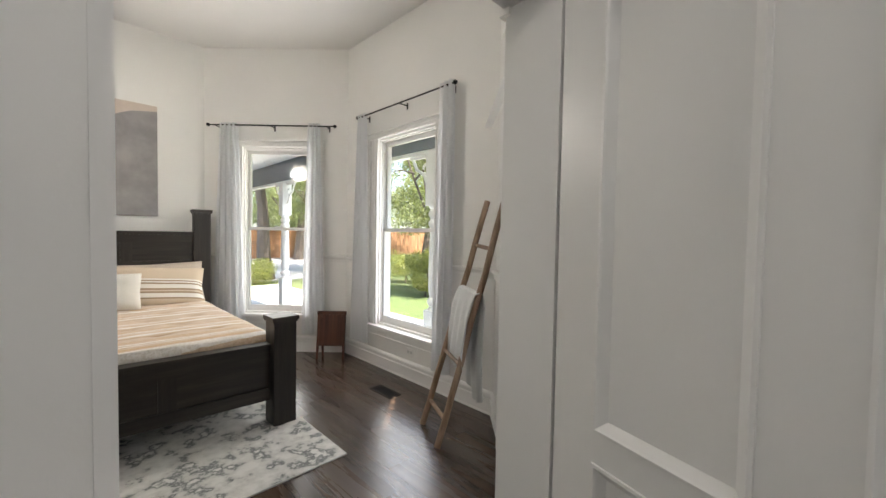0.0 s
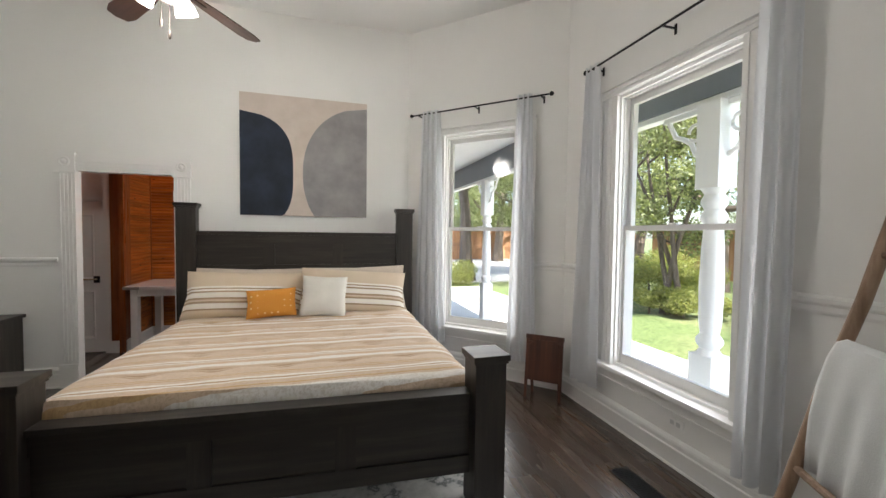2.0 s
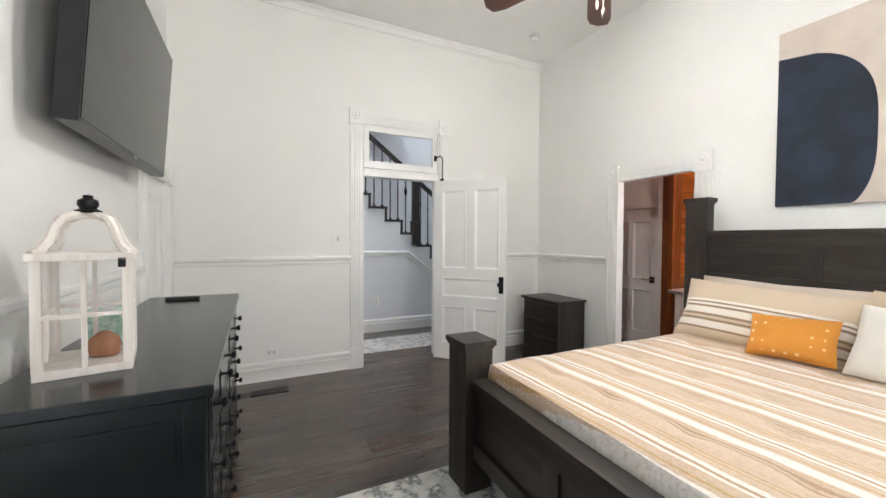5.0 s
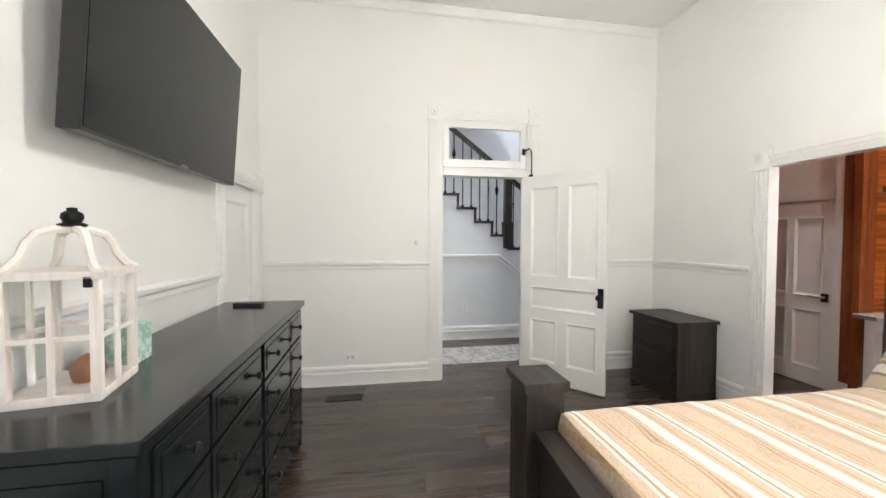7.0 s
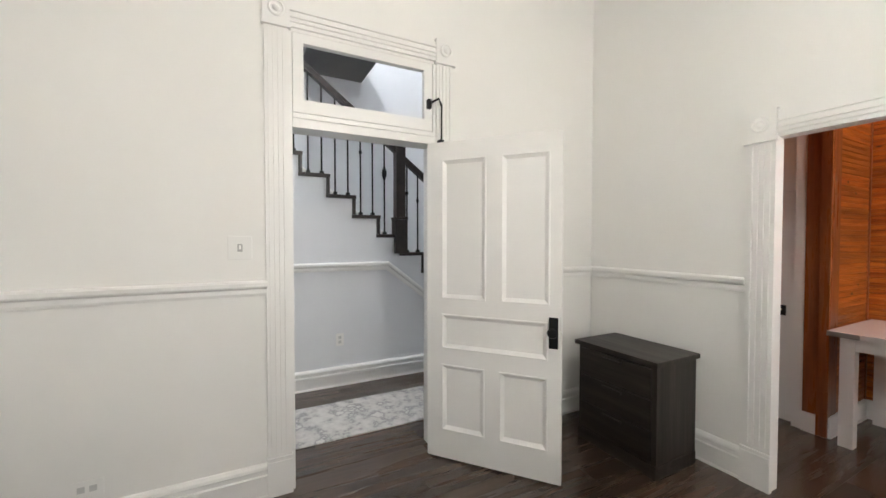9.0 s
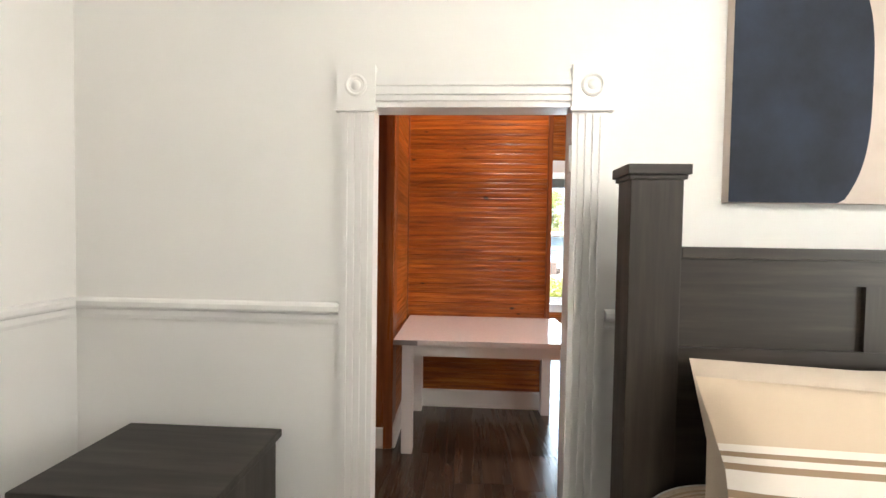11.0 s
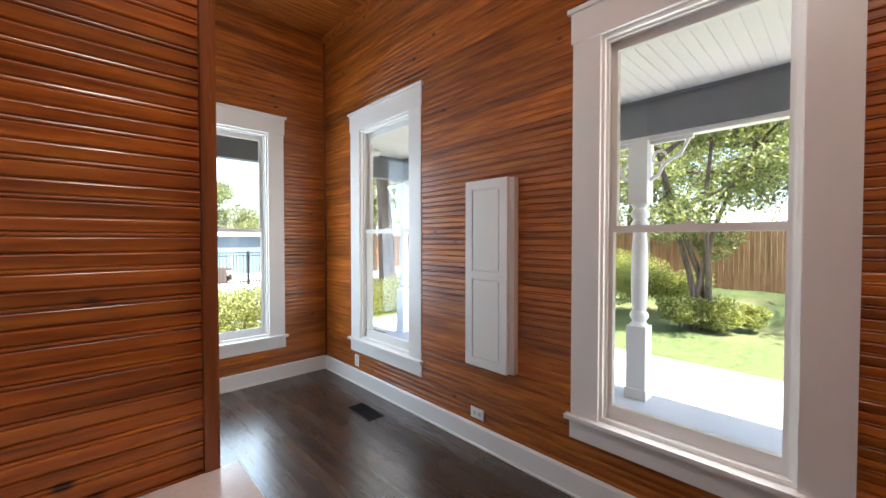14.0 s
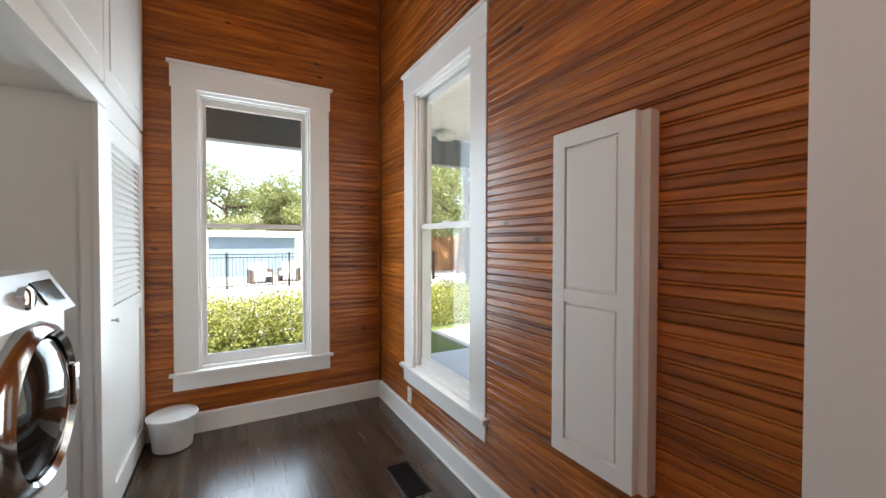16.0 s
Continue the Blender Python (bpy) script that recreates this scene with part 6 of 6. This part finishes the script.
# laundry closet and washer
cf = thing("laundry_closet", "white built-in laundry closet with louvred door", "closet")
XC = -0.115
part("frame", B((XC - 0.05, XC, 7.122, 7.22, 0, 2.03), (XC - 0.05, XC, 8.72, 8.90, 0, 2.03), (XC - 0.05, XC, 7.122, 9.845, 2.03, 2.16), (XC - 0.05, XC, 9.79, 9.845, 0, 2.03)), TRIM, cf)
part("casing_leg", B((XC, XC + 0.022, 8.70, 8.80, 0, 2.03), bevel=0.003), TRIM, cf)
part("head_casing", B((XC, XC + 0.030, 7.122, 8.80, 2.03, 2.12), bevel=0.003), TRIM, cf)
part("casing_strip", B((XC, XC + 0.016, 8.82, 8.90, 0, 2.03)), TRIM, cf)
part("back_panel", B((-0.95, -0.92, 7.122, 9.845, 0, H)), WALL, cf)
part("side_panel", B((-0.92, XC - 0.05, 8.74, 8.77, 0, 2.1)), WALL, cf)
part("side_panel", B((-0.92, XC - 0.05, 7.122, 7.14, 0, 2.1)), WALL, cf)
part("shelf_over", B((-0.92, XC - 0.05, 7.14, 8.74, 2.06, 2.10)), WALL, cf)
for a, b in ((7.13, 7.98), (7.995, 8.88), (8.895, 9.84)):
    d = part("upper_door", B((XC - 0.03, XC + 0.004, a, b, 2.18, 3.62), bevel=0.003), TRIM, cf)
    part("door_panel", B((XC + 0.003, XC + 0.010, a + 0.09, b - 0.09, 2.27, 3.53), bevel=0.003), TRIM, d)
part("upper_box", B((-0.92, XC - 0.03, 7.13, 9.84, 2.14, 3.66)), WALL, cf)
ld = part("louvre_door", B((XC - 0.03, XC + 0.004, 8.92, 9.0, 0.02, 2.02), (XC - 0.03, XC + 0.004, 9.70, 9.78, 0.02, 2.02), (XC - 0.03, XC + 0.004, 9.0, 9.70, 0.02, 0.16), (XC - 0.03, XC + 0.004, 9.0, 9.70, 0.98, 1.08), (XC - 0.03, XC + 0.004, 9.0, 9.70, 1.92, 2.02), (XC - 0.025, XC - 0.01, 9.0, 9.70, 0.16, 0.98), (XC - 0.032, XC - 0.028, 9.0, 9.70, 1.08, 1.92)), TRIM, cf)
for k in range(22):
    part("louvre", B((-0.016, 0.016, 9.0, 9.70, -0.003, 0.003)), TRIM, ld, m=pose(XC - 0.012, 0, 1.10 + 0.0375 * k, 0, 58, 0))
part("pull", lathe(bmesh.new(), [(0.006, 0), (0.006, 0.02), (0.014, 0.028), (0.010, 0.036), (0.003, 0.038)], (XC + 0.003, 8.95, 1.02), 12, "x"), TRIM, ld, smooth=True)


def washer():
    e = thing("washing_machine", "white front-loading washer with chrome-ringed round door", "washing machine")
    white = plain("white_enamel", (0.74, 0.74, 0.74), 0.25)
    chrome = plain("chrome", (0.75, 0.76, 0.78), 0.12, 1.0)
    dark = plain("dark_door_glass", (0.01, 0.011, 0.012), 0.06)
    x0, x1, y0, y1 = -0.86, -0.15, 7.82, 8.49
    part("pedestal", B((x0, x1, y0, y1, 0.0, 0.44), bevel=0.01), white, e)
    part("body", B((x0, x1, y0, y1, 0.445, 1.20), bevel=0.02), white, e)
    bm = bmesh.new()
    prism(bm, [(x0, 1.18), (x1 + 0.004, 1.15), (x1 + 0.030, 1.162), (x1 - 0.05, 1.305), (x1 - 0.12, 1.315), (x0, 1.28)], y0, y1, lambda u, v, h: (u, h, v))
    part("control_panel", bm, white, e)
    part("display", B((-0.005, 0.004, 8.27, 8.43, -0.045, 0.045), bevel=0.002), dark, e, m=Matrix.Translation((x1 - 0.006, 0, 1.235)) @ pose(0, 0, 0, 0, -29, 0))
    part("dial", lathe(bmesh.new(), [(0.04, 0.0), (0.04, 0.02), (0.03, 0.028), (0.004, 0.03)], (x1 - 0.012, 8.16, 1.232), 20, "x"), chrome, e, smooth=True)
    c = (x1 - 0.02, 8.165, 0.885)
    ring = part("door_ring", lathe(bmesh.new(), [(0.275, 0.0), (0.275, 0.03), (0.262, 0.06), (0.238, 0.075), (0.222, 0.06), (0.222, 0.02)], c, 40, "x"), chrome, e, "chrome door ring", smooth=True)
    part("door_glass", lathe(bmesh.new(), [(0.223, 0.03), (0.212, 0.055), (0.17, 0.075), (0.10, 0.09), (0.004, 0.095)], c, 36, "x"), dark, ring, "dark bulging door glass", smooth=True)
    part("handle", B((c[0] + 0.05, c[0] + 0.08, 8.365, 8.41, 0.81, 0.96), bevel=0.008), chrome, ring)
    return e


washer()


def waste_bin():
    bm = bmesh.new()
    lathe(bm, [(0.095, 0.0), (0.115, 0.01), (0.135, 0.20), (0.142, 0.215), (0.148, 0.218), (0.148, 0.23), (0.138, 0.23), (0.128, 0.20), (0.105, 0.02), (0.004, 0.018)], segs=28)
    e = thing("waste_bin", "small translucent white plastic waste bin", "waste bin", pose(0.06, 9.66, 0))
    part("tub", bm, plain("milky_plastic", (0.72, 0.73, 0.73), 0.35), e, smooth=True)
    bm = bmesh.new()
    lathe(bm, [(0.150, 0.218), (0.153, 0.225), (0.150, 0.233), (0.140, 0.233), (0.140, 0.226)], segs=28)
    part("rim", bm, plain("milky_rim", (0.78, 0.79, 0.79), 0.3), e, smooth=True)
    return e


waste_bin()
# Unseen fixture, added on the ceiling at the assumed laundry bulb.
cl = thing("ceiling_light", "flush white laundry ceiling light, added out of view", "ceiling light", pose(-0.30, 5.95, H))
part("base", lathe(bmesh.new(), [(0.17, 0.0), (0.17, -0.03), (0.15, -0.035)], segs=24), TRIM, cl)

# ---- beadboard of single boards ----
BEADPROF = ((0, 0.0), (-0.0095, 0.0), (-0.0105, 0.0022), (-0.0145, 0.0040), (-0.016, 0.0070), (-0.016, 0.0330), (-0.0145, 0.0352), (-0.0105, 0.0372), (-0.0150, 0.0392), (-0.0165, 0.0430), (-0.0150, 0.0468), (-0.0105, 0.0488), (-0.0145, 0.0508), (-0.016, 0.0530), (-0.016, 0.0770), (-0.0145, 0.0800), (-0.0105, 0.0820), (-0.0095, 0.083), (0, 0.083))


def beadboard(owner, m, s0, s1, openings, top=H + 0.02, z0=0.0, material=None):
    """Horizontal beaded boards on a wall, cut round its openings."""
    cache = {}
    rows = int((top - z0) / 0.083) + 1
    inv = owner.matrix_world.inverted()
    for k in range(rows):
        z = z0 + 0.083 * k
        spans = [(s0, s1)]
        for a, b, lo, hi in openings:
            if z < hi and z + 0.083 > lo:
                cut = []
                for p, q in spans:
                    if b <= p or a >= q:
                        cut.append((p, q))
                    else:
                        cut += [(p, a)] if a - p > 0.02 else []
                        cut += [(b, q)] if q - b > 0.02 else []
                spans = cut
        for p, q in spans:
            if (p, q) not in cache:
                bm = bmesh.new()
                prism(bm, list(BEADPROF), p, q, lambda u, v, h: (h, u, v))
                me = finish(bm)
                me.materials.append(material or BEADX)
                cache[p, q] = me
            o = new("board", cache[p, q])
            o.parent = owner
            o.matrix_local = inv @ m @ pose(0, 0, z)
    return owner


bpy.context.view_layer.update()
beadboard(wl_e, m_le, 0, 4.56, [(5.80 - 5.29, 6.795 - 5.29, 0.40, 2.60), (8.22 - 5.29, 9.215 - 5.29, 0.40, 2.60)])
beadboard(wl_n, m_ln, 0, 1.76, [(1.64 - 1.105, 1.64 - 0.105, 0.40, 2.60)])
beadboard(bpy.data.objects["wall_partition"], m_part, 0, 1.23, [])
beadboard(wl_ni, m_lni, 0, 0.73, [])
beadboard(wl_d, m_ld, 0, 0.145, [])
beadboard(wl_s, m_ls, 0.9, 4.14, [(1.20, 2.12, -0.1, 2.06)])
for nm, x0, x1, y0, y1 in (("corner_trim", -0.150, -0.110, 6.995, 7.125), ("corner_trim", -1.40, -1.335, 6.285, 6.335), ("corner_trim", -1.362, -1.335, 7.0, 7.028), ("corner_trim", 1.605, 1.64, 9.815, 9.85)):
    solid(nm + "_laundry", B((x0, x1, y0, y1, 0, H), bevel=0.008), BEADZ, "varnished wooden corner trim strip", "trim", kind="structure")
solid("crown_laundry_east", B((1.59, 1.64, 5.3, 9.85, H - 0.05, H + 0.02)), BEADX, "varnished strip under the laundry ceiling", "trim", kind="structure")
bm = bmesh.new()
for k in range(56):
    y = 5.29 + 0.083 * k
    prism(bm, list(BEADPROF), -2.6, 1.64, lambda u, v, h, y=y: (h, y + v, H + 0.02 + u))
cb = solid("ceiling_beadboard", bm, BEADX, "varnished beadboard laundry ceiling", "ceiling", kind="structure")

# ---- floors of separate planks ----
def clip(poly, area):
    """The part of a convex outline inside a convex counter-clockwise area."""
    out = poly
    for i in range(len(area)):
        ax, ay = area[i]
        cx, cy = area[(i + 1) % len(area)]
        inside = [(cx - ax) * (q[1] - ay) - (cy - ay) * (q[0] - ax) for q in out]
        res = []
        for k in range(len(out)):
            p, q, a, b = out[k], out[(k + 1) % len(out)], inside[k], inside[(k + 1) % len(out)]
            if a >= 0:
                res.append(p)
            if (a > 0) != (b > 0) and abs(a - b) > 1e-12:
                t = a / (a - b)
                res.append((p[0] + t * (q[0] - p[0]), p[1] + t * (q[1] - p[1])))
        out = res
        if len(out) < 3:
            return []
    return out


def plank_floor(name, area, label, wide=0.178, long=1.22, along_y=False, seed=3):
    e = solid(name, bmesh.new(), FLOOR, label, "floor", kind="structure")
    bm = bmesh.new()
    prism(bm, area, -0.06, -0.012, lambda u, v, h: (u, v, h))
    bm.to_mesh(e.data)
    bm.free()
    rnd = random.Random(seed)
    xs, ys = [p[0] for p in area], [p[1] for p in area]
    lo, hi, a0, a1 = (min(xs), max(xs), min(ys), max(ys)) if along_y else (min(ys), max(ys), min(xs), max(xs))
    r = lo
    while r < hi:
        s = a0 - rnd.random() * long
        while s < a1:
            g = 0.0006
            q = (s + g, r + g, s + long - g, r + wide - g)
            rect = [(q[0], q[1]), (q[2], q[1]), (q[2], q[3]), (q[0], q[3])]
            if along_y:
                rect = [(v, u) for u, v in rect][::-1]
            pc = clip(rect, area)
            if len(pc) > 2:
                cx, cy = sum(p[0] for p in pc) / len(pc), sum(p[1] for p in pc) / len(pc)
                bm = bmesh.new()
                if along_y:
                    prism(bm, [(p[1] - cy, -(p[0] - cx)) for p in pc], -0.012, 0, lambda u, v, h: (u, v, h))
                else:
                    prism(bm, [(p[0] - cx, p[1] - cy) for p in pc], -0.012, 0, lambda u, v, h: (u, v, h))
                bmesh.ops.remove_doubles(bm, verts=bm.verts, dist=0.0005)
                part("plank", bm, FLOOR, e, m=pose(cx, cy, 0, 0, 0, 90 if along_y else 0))
            s += long
        r += wide
    return e


plank_floor("floor_bedroom", [(-2.6, 0.32), (1.90, 0.32), (3.12, 1.55), (3.12, 4.10), (1.93, 5.29), (-2.6, 5.29)], "dark brown wood plank bedroom floor", along_y=True)
plank_floor("floor_laundry", [(-2.5, 5.29), (1.66, 5.29), (1.66, 9.88), (-2.5, 9.88)], "dark brown wood plank laundry floor", seed=8, along_y=True)
plank_floor("floor_hall", [(-4.1, -0.6), (-2.6, -0.6), (-2.6, 6.0), (-4.1, 6.0)], "dark brown wood plank hall floor", seed=5, along_y=True)
plank_floor("floor_entry", [(-0.6, -2.4), (2.0, -2.4), (2.0, 0.32), (-0.6, 0.32)], "dark brown wood plank entry floor", seed=9)
